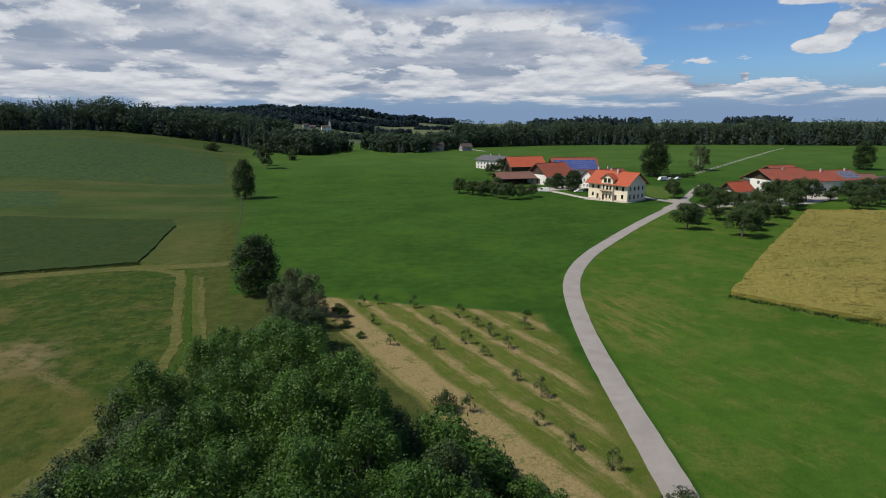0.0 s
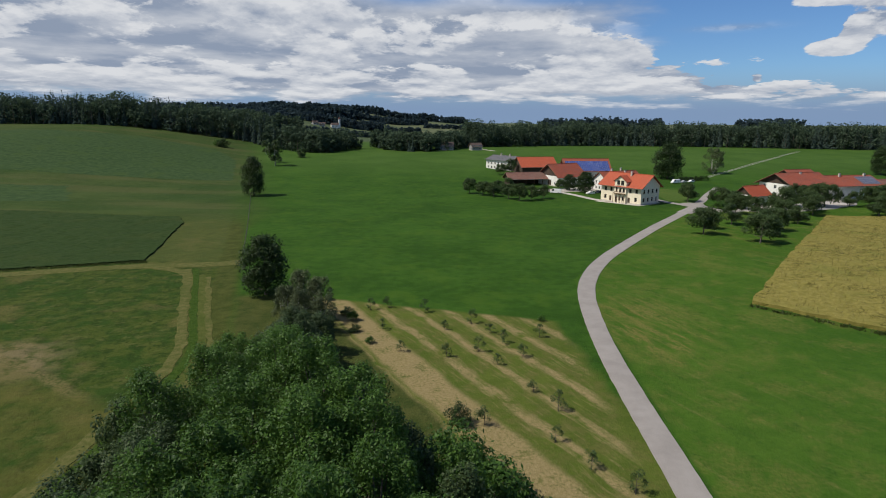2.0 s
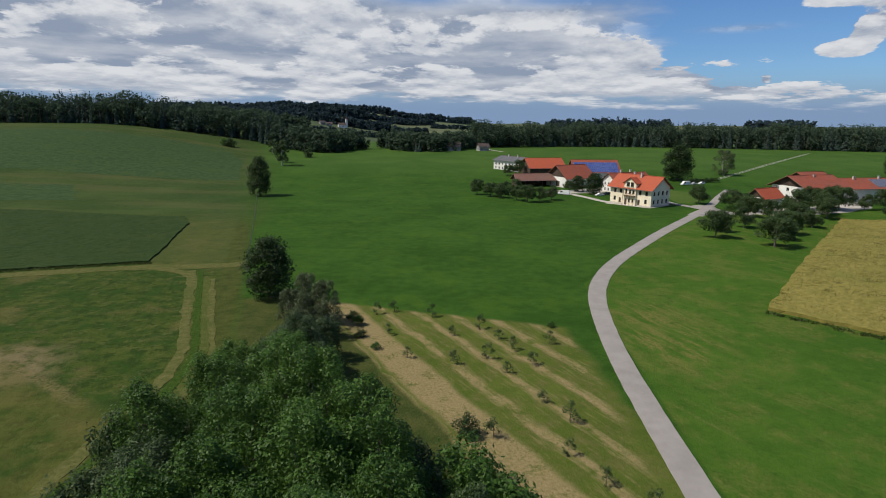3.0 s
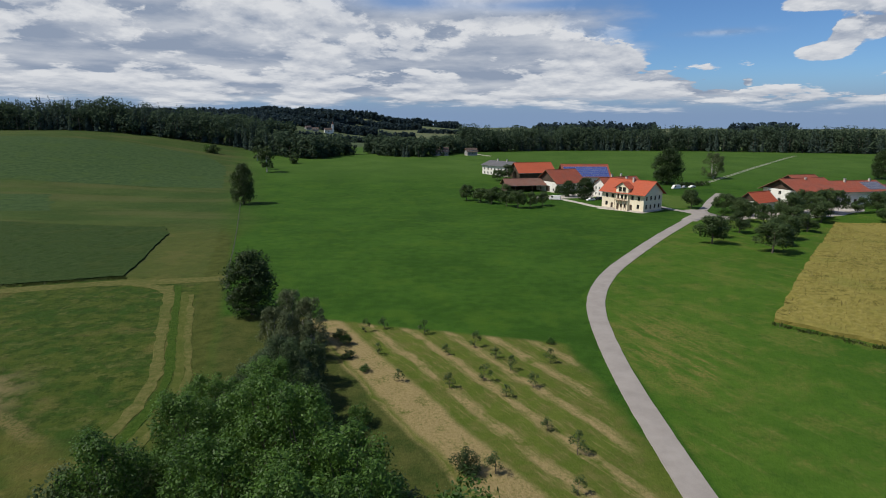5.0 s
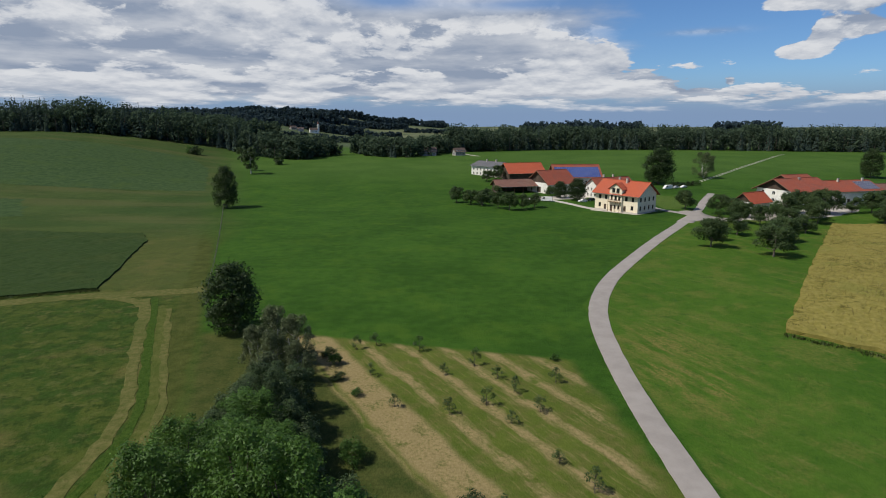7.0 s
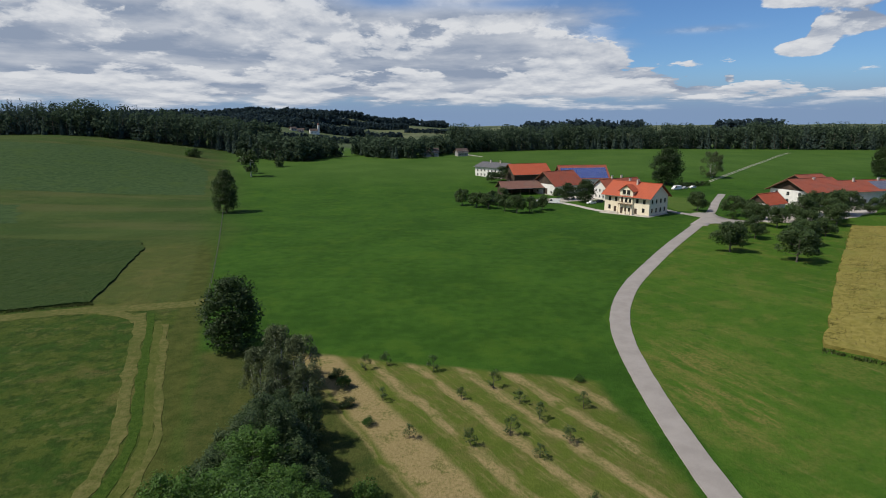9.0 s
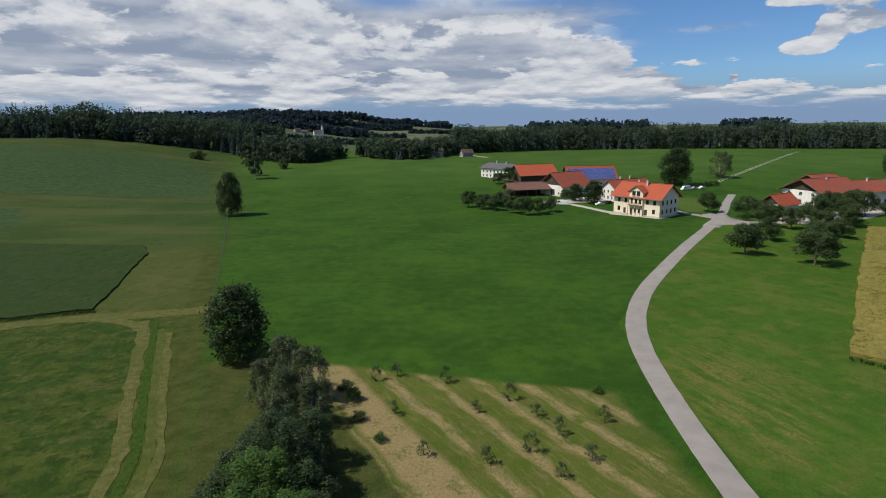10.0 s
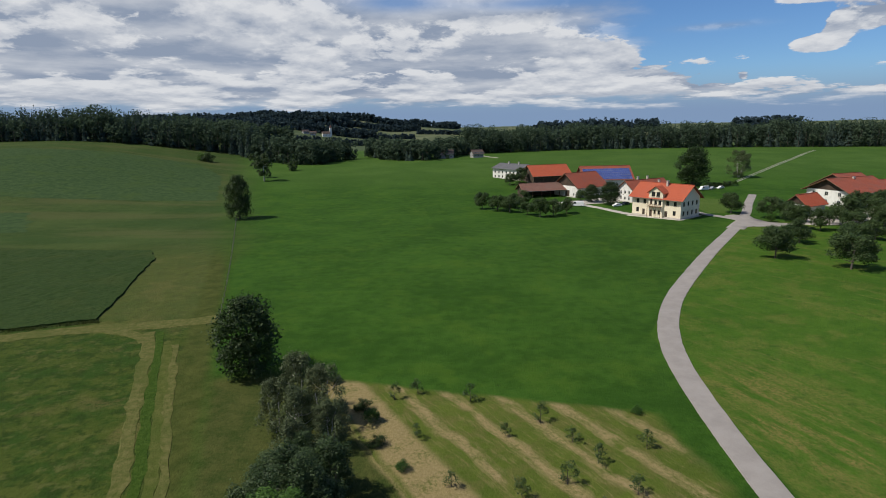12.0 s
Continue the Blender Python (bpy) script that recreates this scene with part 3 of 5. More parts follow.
# ---- roads and tracks ----
ROAD_LINE = [(22.6, 15), (23.4, 35), (24.0, 52.9), (24.5, 70), (25.2, 87), (26.7, 104), (29.6, 123), (34.6, 138.5), (42.6, 154.6), (53.6, 171.5), (70.2, 195.5), (95, 229.5), (114.6, 258.5), (127, 280), (138, 298), (149, 316)]


def road_width(t):
    return 3.7 + 0.35 * smooth((t - 0.25) / 0.12) - 0.3 * smooth((t - 0.6) / 0.2)


strip("road", ROAD_LINE, road_width, 0.07, ROAD, "narrow pale asphalt lane winding between meadows", "road", 0.06, 0.05)
strip("side_lane", [(99, 234), (107, 231), (116, 231.5), (127, 236), (140, 240)], lambda t: 3.6 - 0.8 * t, 0.11, ROAD, "pale paved lane branching off to the farmyard", "lane", 0.15)
field("junction", [(92, 230), (96.5, 226), (100, 230.5), (108, 232.4), (112, 229), (118, 230), (118, 234), (112, 238), (111, 246), (112.5, 252), (108, 256), (104.5, 255), (101, 250), (103, 244)], 0.10, ROAD, "pale asphalt where the lanes meet", "junction", 4.0, 0.0, 0.1)
strip("house_drive", [(105.5, 247), (101, 252), (98.5, 258), (97.3, 264), (97.5, 272)], lambda t: 4.0 - 1.6 * t, 0.11, ROAD, "pale gravel drive beside the farmhouse", "drive", 0.15)
strip("yard_path", [(74, 258.5), (68.5, 268), (63.5, 283), (57, 297), (50, 303)], 3.4, 0.08, GRAVEL, "pale gravel path to the barns", "path", 0.2)
field("farmyard", [(118, 234), (126, 242), (136, 246), (148, 245), (166, 259), (184, 275), (192, 268), (178, 248), (160, 236), (138, 229), (124, 229)], 0.07, GRAVEL, "pale gravel farmyard before the white farm", "yard")
field("barnyard", [(46, 298), (60, 297), (75, 300), (92, 318), (84, 324), (66, 312), (48, 306)], 0.07, GRAVEL, "pale gravel yard between the barns", "yard")
for dx in (-1.2, 1.2):
    strip("field_track", [(158 + dx, 357), (184 + dx, 386), (211 + dx, 416), (243 + dx, 452), (275 + dx, 487), (310 + dx, 527), (346 + dx, 567)], 0.42, 0.09, GRAVEL, "pale gravel wheel track over the meadow", "track", 0.12, seed=int(dx * 10))

# mown tracks in the western pasture
strip("mown_track", [(-150, 121), (-112, 131.5), (-94.5, 137.3), (-85.5, 140.4), (-75.8, 142.8), (-66.4, 143.0), (-55.9, 146.6)], 4.6, 0.06, HAY, "dry mown track along the maize field", "track", 0.3, seed=4)
TRACK = [(-66.4, 139.4), (-63.4, 132.5), (-58.0, 120), (-54.0, 110), (-50.2, 101.5), (-46.6, 94), (-44.2, 87), (-43.2, 79), (-42.8, 70), (-43.4, 50)]
strip("mown_track", [(-80, 142.2), (-74.5, 141.4), (-68.5, 138.8), (-64.5, 134.5)], lambda t: 3.6 - 1.2 * t, 0.07, HAY, "dry mown bend where two tracks meet", "track", 0.4, seed=14)
strip("wheel_rut", TRACK, 2.1, 0.06, HAY, "dry straw-coloured wheel rut of a mown track", "track", 0.35, seed=5)
strip("track_turf", [(x + 2.0, y) for x, y in TRACK], 1.4, 0.05, TRACK_GREEN, "green strip between two wheel ruts", "track", 0.25, seed=6)
strip("track_turf", [(x + 3.6, y) for x, y in TRACK[1:]], 1.6, 0.045, TRACK_PALE, "pale mown strip between two wheel ruts", "track", 0.25, seed=16)
strip("wheel_rut", [(x + 4.9, y) for x, y in TRACK[1:]], 1.15, 0.06, HAY, "dry straw-coloured wheel rut of a mown track", "track", 0.3, seed=7)

# ---- fields ----
field("maize_field", [(-81.5, 146.8), (-90, 144.2), (-98, 141.6), (-112, 136.5), (-150, 125), (-190, 116), (-230, 150), (-210, 222), (-170, 224), (-135, 217), (-104, 214), (-97, 203), (-91.5, 182), (-86, 165)], 0.38, CORN, "dark green maize field with a sharp edge", "maize field", 1.3, 0.26, 0.35, seed=8)
field("wheat_field", [(62, 115), (82, 140.5), (103, 167), (124, 192.5), (145, 218.5), (185, 215), (232, 212), (250, 130), (200, 30), (131, 53), (104, 77), (82, 97), (73.7, 103.6)], 0.75, WHEAT, "golden ripening wheat field with lodged patches", "wheat field", 1.3, 0.20, 0.35, seed=9)
field("upper_crop_field", [(-300, 312), (-262, 320), (-191, 324), (-128, 331), (-140, 365), (-158, 420), (-190, 462), (-255, 472), (-320, 450), (-390, 430), (-360, 320)], 0.06, CROP, "blue-green young crop field on the hillside", "crop field", 5.0, 0.0, 1.0, False, seed=10)
field("small_crop_field", [(-171, 250), (-182, 268), (-197, 290), (-231, 285), (-280, 284), (-270, 240), (-232, 241), (-200, 244.5)], 0.06, CROP, "dark green crop patch on the hillside", "crop field", 4.0, 0.0, 1.5, False, seed=11)

field("lawn", [(101, 262), (106, 259.5), (110.5, 264), (117, 277), (128, 300), (116, 312), (104, 288)], 0.05, LAWN, "short bright lawn behind the farmhouse", "lawn", 4.0, 0.0, 0.4, False, seed=12)


# ---- building kit ----
def slab(bm, x0, x1, y0, y1, z0, z1):
    v = [bm.verts.new(c) for c in ((x0, y0, z0), (x1, y0, z0), (x1, y1, z0), (x0, y1, z0), (x0, y0, z1), (x1, y0, z1), (x1, y1, z1), (x0, y1, z1))]
    for f in ((3, 2, 1, 0), (4, 5, 6, 7), (0, 1, 5, 4), (1, 2, 6, 5), (2, 3, 7, 6), (3, 0, 4, 7)):
        bm.faces.new([v[i] for i in f])
    return v


def boxes(*rows):
    bm = bmesh.new()
    for r in rows:
        slab(bm, *r)
    return bm


def transform(bm, m):
    bmesh.ops.transform(bm, matrix=m, verts=bm.verts)
    return bm


def wall_mesh(length, high, thick, holes, peak=0.0):
    """A wall from x = 0 to length, its face at y = 0, with openings through it (x, z, width, height); peak: a gable on top."""
    bm = bmesh.new()
    xs = sorted({0.0, length, *[h[0] for h in holes], *[h[0] + h[2] for h in holes]})
    zs = sorted({0.0, high, *[h[1] for h in holes], *[h[1] + h[3] for h in holes]})
    for x0, x1 in zip(xs, xs[1:]):
        for z0, z1 in zip(zs, zs[1:]):
            cx, cz = (x0 + x1) / 2, (z0 + z1) / 2
            if not any(h[0] < cx < h[0] + h[2] and h[1] < cz < h[1] + h[3] for h in holes):
                slab(bm, x0, x1, 0, thick, z0, z1)
    bmesh.ops.remove_doubles(bm, verts=bm.verts, dist=0.001)
    return bm


def gable_mesh(length, high, rise, thick):
    bm = bmesh.new()
    a = [bm.verts.new((x, 0, z)) for x, z in ((0, high), (length, high), (length / 2, high + rise))]
    b = [bm.verts.new((v.co.x, thick, v.co.z)) for v in a]
    bm.faces.new(a)
    bm.faces.new(b[::-1])
    for i in range(3):
        j = (i + 1) % 3
        bm.faces.new((a[j], a[i], b[i], b[j]))
    return bm


def add_window(parent, m, x, z, w, h, door=False, trim=None):
    """A window or door set back in its opening: frame, panes, sill."""
    name = "door" if door else "window"
    t = 0.09
    ob = part(name, transform(boxes((x, x + t, 0.12, 0.22, z, z + h), (x + w - t, x + w, 0.12, 0.22, z, z + h), (x + t, x + w - t, 0.12, 0.22, z + h - t, z + h), (x + t, x + w - t, 0.12, 0.22, z, z + t)), m), WOOD if door else trim or FRAME, parent)
    if door:
        part("leaf", transform(boxes((x + t, x + w - t, 0.16, 0.20, z + t, z + h - t)), m), WOOD_DARK, ob)
        return
    mid = x + w / 2
    for a, b in ((x + t, mid - 0.03), (mid + 0.03, x + w - t)):
        part("pane", transform(boxes((a, b, 0.165, 0.185, z + t, z + h - t)), m), PANE, ob)
    part("mullion", transform(boxes((mid - 0.03, mid + 0.03, 0.13, 0.21, z + t, z + h - t)), m), trim or FRAME, ob)
    part("sill", transform(boxes((x - 0.06, x + w + 0.06, -0.10, 0.11, z - 0.07, z - 0.005)), m), STONE, ob)


def roof_side(run, length, z_eave, z_ridge, over, thick, verge):
    """One slope over y from -over to run, x from -verge to length + verge, made of courses that step down."""
    bm = bmesh.new()
    slope = (z_ridge - z_eave) / run
    courses = max(4, int((run + over) / 0.9))
    under = [(-over, z_eave - slope * over), (run, z_ridge)]
    top = []
    for i in range(courses):
        y0 = -over + (run + over) * i / courses
        y1 = -over + (run + over) * (i + 1) / courses
        top += [(y0, z_eave + slope * y0 + thick + 0.035), (y1, z_eave + slope * y1 + thick)]
    outline = under + top[::-1]
    a = [bm.verts.new((-verge, y, z)) for y, z in outline]
    b = [bm.verts.new((length + verge, y, z)) for y, z in outline]
    k = len(outline)
    for i in range(k):
        bm.faces.new((a[i], a[(i + 1) % k], b[(i + 1) % k], b[i]))
    bm.faces.new(a)
    bm.faces.new(b[::-1])
    bmesh.ops.recalc_face_normals(bm, faces=bm.faces)
    return bm


def building(name, label, corner, turn, wide, deep, eave, ridge, along, wall, roof, gable=None, openings=None, over=0.9, verge=0.8, chimneys=(), base=None, open_sides=(), group="", trim=None):
    """A house or barn. From its corner one wall runs wide metres along local x, another deep metres along local y.
    along: the ridge's direction. openings: rows by wall (front x, left y, back, right): (position, sill, width, height, door)."""
    x, y = corner
    ob = thing(name, label, name.replace("_", " "), x, y, base, turn, group)
    thick = 0.38
    places = {
        "front": (wide, Matrix.Identity(4)),
        "right": (deep, pose(wide, 0, 0, 0, 0, 90)),
        "back": (wide, pose(wide, deep, 0, 0, 0, 180)),
        "left": (deep, pose(0, deep, 0, 0, 0, -90)),
    }
    openings = openings or {}
    rise = ridge - eave
    for side, (length, m) in places.items():
        # short walls stand between the long ones
        ends = 0 if side in ("front", "back") else thick + 0.002
        m = m @ pose(ends, 0, 0)
        length = length - 2 * ends
        holes = [(o[0] - ends, o[1], o[2], o[3]) for o in openings.get(side, ())]
        if side in open_sides:
            bays = max(2, int(length / 5))
            for i in range(bays + 1):
                px = 0.02 + (length - 0.26) * i / bays
                part("post", transform(boxes((px, px + 0.22, 0.05, 0.27, -0.6, eave - 0.25)), m), WOOD, ob)
            part("beam", transform(boxes((0, length, 0.04, 0.28, eave - 0.25, eave)), m), WOOD, ob)
        else:
            bm = wall_mesh(length, eave, thick, holes)
            slab(bm, 0, length, 0, thick, -1.2, -0.001)
            part("wall", transform(bm, m), wall, ob)
            for (hx, hz, hw, hh), o in zip(holes, openings.get(side, ())):
                add_window(ob, m, hx, hz, hw, hh, len(o) > 4 and o[4], trim)
        gabled = (along == "x") == (side in ("left", "right"))
        if gabled:
            full = (deep if along == "x" else wide)
            m0 = places[side][1]
            part("gable", transform(gable_mesh(full, eave + 0.003, rise - 0.10, thick), m0), gable or wall, ob)
    if "front" not in open_sides:
        part("plinth", boxes((-0.05, wide + 0.05, -0.05, -0.003, -1.2, 0.45), (-0.05, -0.003, -0.003, deep + 0.05, -1.2, 0.45)), STONE, ob)
    run, length = (deep / 2, wide) if along == "x" else (wide / 2, deep)
    if along == "x":
        sides = (Matrix.Identity(4), pose(wide, deep, 0, 0, 0, 180))
    else:
        sides = (pose(0, deep, 0, 0, 0, -90), pose(wide, 0, 0, 0, 0, 90))
    for m in sides:
        part("roof", transform(roof_side(run, length, eave, ridge, over, 0.2, verge), m), roof, ob)
        part("gutter", transform(boxes((-verge, length + verge, -over - 0.14, -over - 0.005, eave - over * rise / run + 0.02, eave - over * rise / run + 0.14)), m), METAL, ob)
        part("barge_board", transform(barge(run, eave, ridge, over, -verge), m), WOOD, ob)
        part("barge_board", transform(barge(run, eave, ridge, over, length + verge + 0.07), m), WOOD, ob)
    cap = boxes((-verge, length + verge, run - 0.2, run + 0.2, ridge + 0.16, ridge + 0.33))
    part("ridge_cap", transform(cap, sides[0]), roof, ob)
    for cx, cy, top in chimneys:
        stack = part("chimney", boxes((cx - 0.4, cx + 0.4, cy - 0.35, cy + 0.35, eave + 0.5, top)), BRICK, ob, "pale rendered chimney")
        part("chimney_cap", boxes((cx - 0.5, cx + 0.5, cy - 0.45, cy + 0.45, top + 0.002, top + 0.12)), METAL, stack)
    return ob


def barge(run, eave, ridge, over, x):
    bm = bmesh.new()
    slope = (ridge - eave) / run
    lo = eave - over * slope
    v = [bm.verts.new((px, y, z)) for px in (x - 0.07, x - 0.003) for y, z in ((-over, lo - 0.05), (run, ridge - 0.05), (run, ridge + 0.2), (-over, lo + 0.2))]
    for f in ((0, 1, 2, 3), (7, 6, 5, 4), (0, 4, 5, 1), (1, 5, 6, 2), (2, 6, 7, 3), (3, 7, 4, 0)):
        bm.faces.new([v[i] for i in f])
    return bm


def solar_panels(ob, m, rows, cols, x0, y0, run, eave, ridge, w=1.0, h=1.65, label="blue solar panel in a metal frame", cells=None):
    """Panels laid on a roof slope of that run."""
    slope = math.atan2(ridge - eave, run)
    for i in range(rows):
        for j in range(cols):
            at = m @ pose(x0 + j * (w + 0.03), y0 + i * (h + 0.06) * math.cos(slope), eave + (y0 + i * (h + 0.06) * math.cos(slope)) * math.tan(slope) + 0.27, math.degrees(slope))
            p = part("solar_panel", transform(boxes((0.03, w - 0.03, 0.03, h - 0.03, 0.02, 0.045)), at), cells or SOLAR, ob, label)
            part("panel_frame", transform(boxes((0, w, 0, 0.028, 0.0, 0.05), (0, w, h - 0.028, h, 0.0, 0.05), (0, 0.028, 0.03, h - 0.03, 0, 0.05), (w - 0.028, w, 0.03, h - 0.03, 0, 0.05)), at), METAL, p)


def grid_openings(length, cols, sills, w, h, margin=1.6):
    gap = (length - 2 * margin - w) / max(1, cols - 1)
    return [(margin + i * gap, s, w, h) for s in sills for i in range(cols)]


# ---- the cream farmhouse ----
FH_TURN, FH_WIDE, FH_DEEP, FH_EAVE, FH_RIDGE = 37, 13.6, 21.4, 8.0, 12.7


def front_at(s, w):
    """Along the long front, from its far end to the near corner; the wall's own x runs that way."""
    return s - w / 2


long_front = [
    (front_at(2.5, 1.2), 4.9, 1.25, 1.8), (front_at(5.6, 1.2), 4.9, 1.25, 1.8), (front_at(15.7, 1.2), 4.9, 1.25, 1.8), (front_at(18.9, 1.2), 4.9, 1.25, 1.8),
    (front_at(2.5, 1.2), 1.3, 1.25, 1.8), (front_at(5.3, 1.15), 0.1, 1.2, 2.6, True), (front_at(15.2, 1.15), 0.1, 1.2, 2.6, True), (front_at(18.7, 1.2), 1.3, 1.25, 1.8),
]
farmhouse = building(
    "farmhouse", "two-storey cream farmhouse with an orange tiled roof", (83.4, 248.0), FH_TURN, FH_WIDE, FH_DEEP, FH_EAVE, FH_RIDGE, "y", CREAM, TILE_ORANGE,
    openings={"left": long_front, "front": grid_openings(FH_WIDE, 4, (1.3, 4.9), 1.25, 1.8, 1.5), "right": grid_openings(FH_DEEP, 5, (1.3, 4.9), 1.25, 1.8)},
    over=1.3, verge=1.2, chimneys=((5.6, 9.5, 14.0), (8.2, 15.0, 13.9)), trim=WOOD_DARK)


def farmhouse_bay(ob):
    """The middle bay that rises into a dormer, with a balcony and the front doors."""
    m = pose(0, FH_DEEP, 0, 0, 0, -90) @ pose(7.9, -0.9, 0)
    w, top, peak = 6.2, 9.9, 12.2
    holes = [(0.6, 0.1, 1.2, 2.6, True), (2.5, 1.2, 1.0, 1.6), (4.4, 1.2, 1.0, 1.6), (0.7, 4.75, 1.0, 2.3, True), (2.6, 4.9, 1.2, 1.8), (4.4, 4.9, 1.2, 1.8)]
    bm = wall_mesh(w, top, 0.35, [h[:4] for h in holes])
    slab(bm, 0, w, 0, 0.35, -1.2, -0.001)
    bay = part("bay", transform(bm, m), CREAM, ob, "pale projecting middle bay")
    for h in holes:
        add_window(bay, m, h[0], h[1], h[2], h[3], len(h) > 4, WOOD_DARK)
    part("bay_side", transform(boxes((0, 0.35, 0.352, 0.9, -1.2, top), (w - 0.35, w, 0.352, 0.9, -1.2, top), (0, 0.35, 0.9, 3.6, 8.25, top), (w - 0.35, w, 0.9, 3.6, 8.25, top)), m), CREAM, ob)
    part("dormer_gable", transform(gable_mesh(w, top + 0.003, peak - top - 0.08, 0.35), m), CREAM, ob)
    for k in (1.3, 3.4):
        add_window(ob, m @ pose(0, -0.20, 0), k, 8.2, 1.5, 1.9, False, WOOD_DARK)
    for turn in (0, 1):
        s = m @ (pose(0, 0, 0) if turn else pose(w, 4.6, 0, 0, 0, 180))
        bm = roof_side(w / 2, 4.6, top, peak, 0.6, 0.18, 0.0)
        # the dormer's ridge runs into the main roof
        bm = transform(bm, Matrix(((0, 1, 0, 0), (1, 0, 0, -0.6 if turn else 0.6), (0, 0, 1, 0), (0, 0, 0, 1))))
        bmesh.ops.reverse_faces(bm, faces=bm.faces)
        part("dormer_roof", transform(bm, s), TILE_ORANGE, ob)
    deck = part("balcony", transform(boxes((0.1, w - 0.1, -1.15, -0.003, 4.15, 4.32)), m), WOOD, ob, "brown timber balcony")
    part("balcony_rail", transform(boxes((0.1, w - 0.1, -1.15, -1.08, 5.15, 5.24)), m), WOOD, deck)
    for i in range(18):
        px = 0.12 + i * (w - 0.32) / 17
        part("baluster", transform(boxes((px, px + 0.07, -1.14, -1.09, 4.322, 5.148)), m), WOOD, deck)
    for px in (0.15, 2.2, 3.85, w - 0.3):
        part("balcony_post", transform(boxes((px, px + 0.14, -1.12, -0.98, -0.6, 4.148)), m), WOOD, deck)


farmhouse_bay(farmhouse)
field("house_terrace", [(67.5, 262.6), (82.2, 246.6), (83.9, 246.9), (95.4, 256.0), (94.6, 257.0), (83.5, 248.4), (70.5, 265)], 0.09, GRAVEL, "pale paved strip round the farmhouse", "terrace", 4.0, 0.0, 0.1)

# white wing behind it, its gable to the yard
building("wing", "tall white house wing with a maroon tiled roof", (81.5, 297), 26, 24, 9.5, 6.4, 10.0, "x", WHITE, TILE_RED, None,
         {"left": [(1.4 + i * 2.6, z, 1.1, 1.4) for i in range(3) for z in (1.1, 4.0)], "front": [(2 + i * 3.4, z, 1.0, 1.3) for i in range(6) for z in (1.1, 4.0)]}, chimneys=((8, 5.2, 11.6), (14.5, 5.4, 11.6)))

# barn with solar panels on its roof
solar_barn = building("solar_barn", "long barn roof covered with blue solar panels", (68.0, 334.0), 2, 26.5, 16, 7.4, 13.6, "x", WHITE, TILE_RED, WOOD_DARK,
                      {"front": [(3 + i * 3.6, z, 1.1, 1.3) for i in range(6) for z in (1.1, 3.9)]})
solar_panels(solar_barn, Matrix.Identity(4), 5, 25, 0.4, -0.6, 8, 7.4, 13.6)

# ---- the other buildings of the first farm ----
# gable end boards of the dwelling: shade is put into their grey
building("dwelling", "white house with a dark grey tiled roof", (41.5, 388), 38, 15, 25, 7.0, 9.6, "y", WHITE, TILE_GREY, GREY_WALL,
         {"left": grid_openings(25, 7, (1.0, 3.8), 1.4, 1.6), "front": grid_openings(11, 3, (1.0, 3.5), 1.0, 1.3)}, chimneys=((7.0, 8, 11.1), (7.0, 17, 11.1)))
building("cattle_barn", "large barn with an orange tiled roof", (47.5, 372), 14, 24, 17, 5.2, 10.6, "x", WOOD_DARK, TILE_ORANGE, WOOD_DARK,
         {"front": [(3, 0.1, 3.4, 3.4, True), (13, 0.1, 3.4, 3.4, True), (22, 1.4, 1.4, 1.2)]}, over=1.2, verge=1.2)
building("hay_barn", "barn with a red tiled roof and dark boarded gable", (60.5, 317), 31, 20, 17, 5.8, 11.9, "x", WHITE, TILE_RED, WOOD_DARK,
         {"left": [(3, 1.0, 1.2, 1.3), (8, 0.1, 3.2, 3.4, True), (13.5, 1.0, 1.2, 1.3)], "front": [(3 + i * 4, 1.2, 1.2, 1.2) for i in range(4)]}, over=1.3, verge=1.3)
building("open_shed", "long open-fronted timber shed under a brown tiled roof", (33.5, 320), 12, 25, 9, 4.2, 7.0, "x", WOOD_DARK, TILE_BROWN, WOOD_DARK, {}, over=1.2, verge=1.0, open_sides=("front",))

# ---- the white farm across the lane ----
big_farm = building("farm_building", "white farm building with dark boarded gable and red roof", (155.0, 257.9), 18, 24, 18.4, 6.7, 11.2, "x", WHITE, TILE_RED, WOOD_DARK,
                    {"left": [(2.6 + i * 5.6, z, 1.5, 1.6) for i in range(3) for z in (1.1, 4.3)], "front": [(2.5 + i * 3.6, z, 1.3, 1.5) for i in range(6) for z in (1.1, 4.3)]},
                    over=1.7, verge=1.6, chimneys=((13, 8.2, 11.6),))
building("hay_loft", "tall hay barn with a red tiled roof behind the white farm", (167.0, 271.5), 16.2, 15, 20, 6.6, 11.8, "x", WOOD_DARK, TILE_RED, WOOD_DARK, {"back": [(5, 0.1, 3.6, 3.6, True)]}, over=1.0, verge=0.8)
wing = building("stable_wing", "long white stable wing under a red tiled roof", (178.6, 264.9), 12, 27, 15.5, 6.4, 10.0, "x", WHITE, TILE_RED, WOOD_DARK,
                {"front": [(1.4 + i * 3.3, 1.1, 1.7, 1.5) if i not in (2, 5) else (1.4 + i * 3.3, 0.1, 1.7, 2.4, True) for i in range(8)]}, over=1.3, verge=0.6, chimneys=((8.5, 6.6, 11.2), (23, 7.0, 11.1)))
solar_panels(wing, Matrix.Identity(4), 4, 10, 16.3, 0.2, 7.75, 6.4, 10.0, label="grey-blue solar panel in a metal frame", cells=SOLAR_GREY)
building("annex", "low barn annex with a brown tiled roof", (206.0, 271.0), 12, 12, 14, 5.0, 8.8, "x", WHITE, TILE_BROWN, WOOD_DARK, {"front": [(2 + i * 3.4, 1.2, 1.2, 1.3) for i in range(3)]})
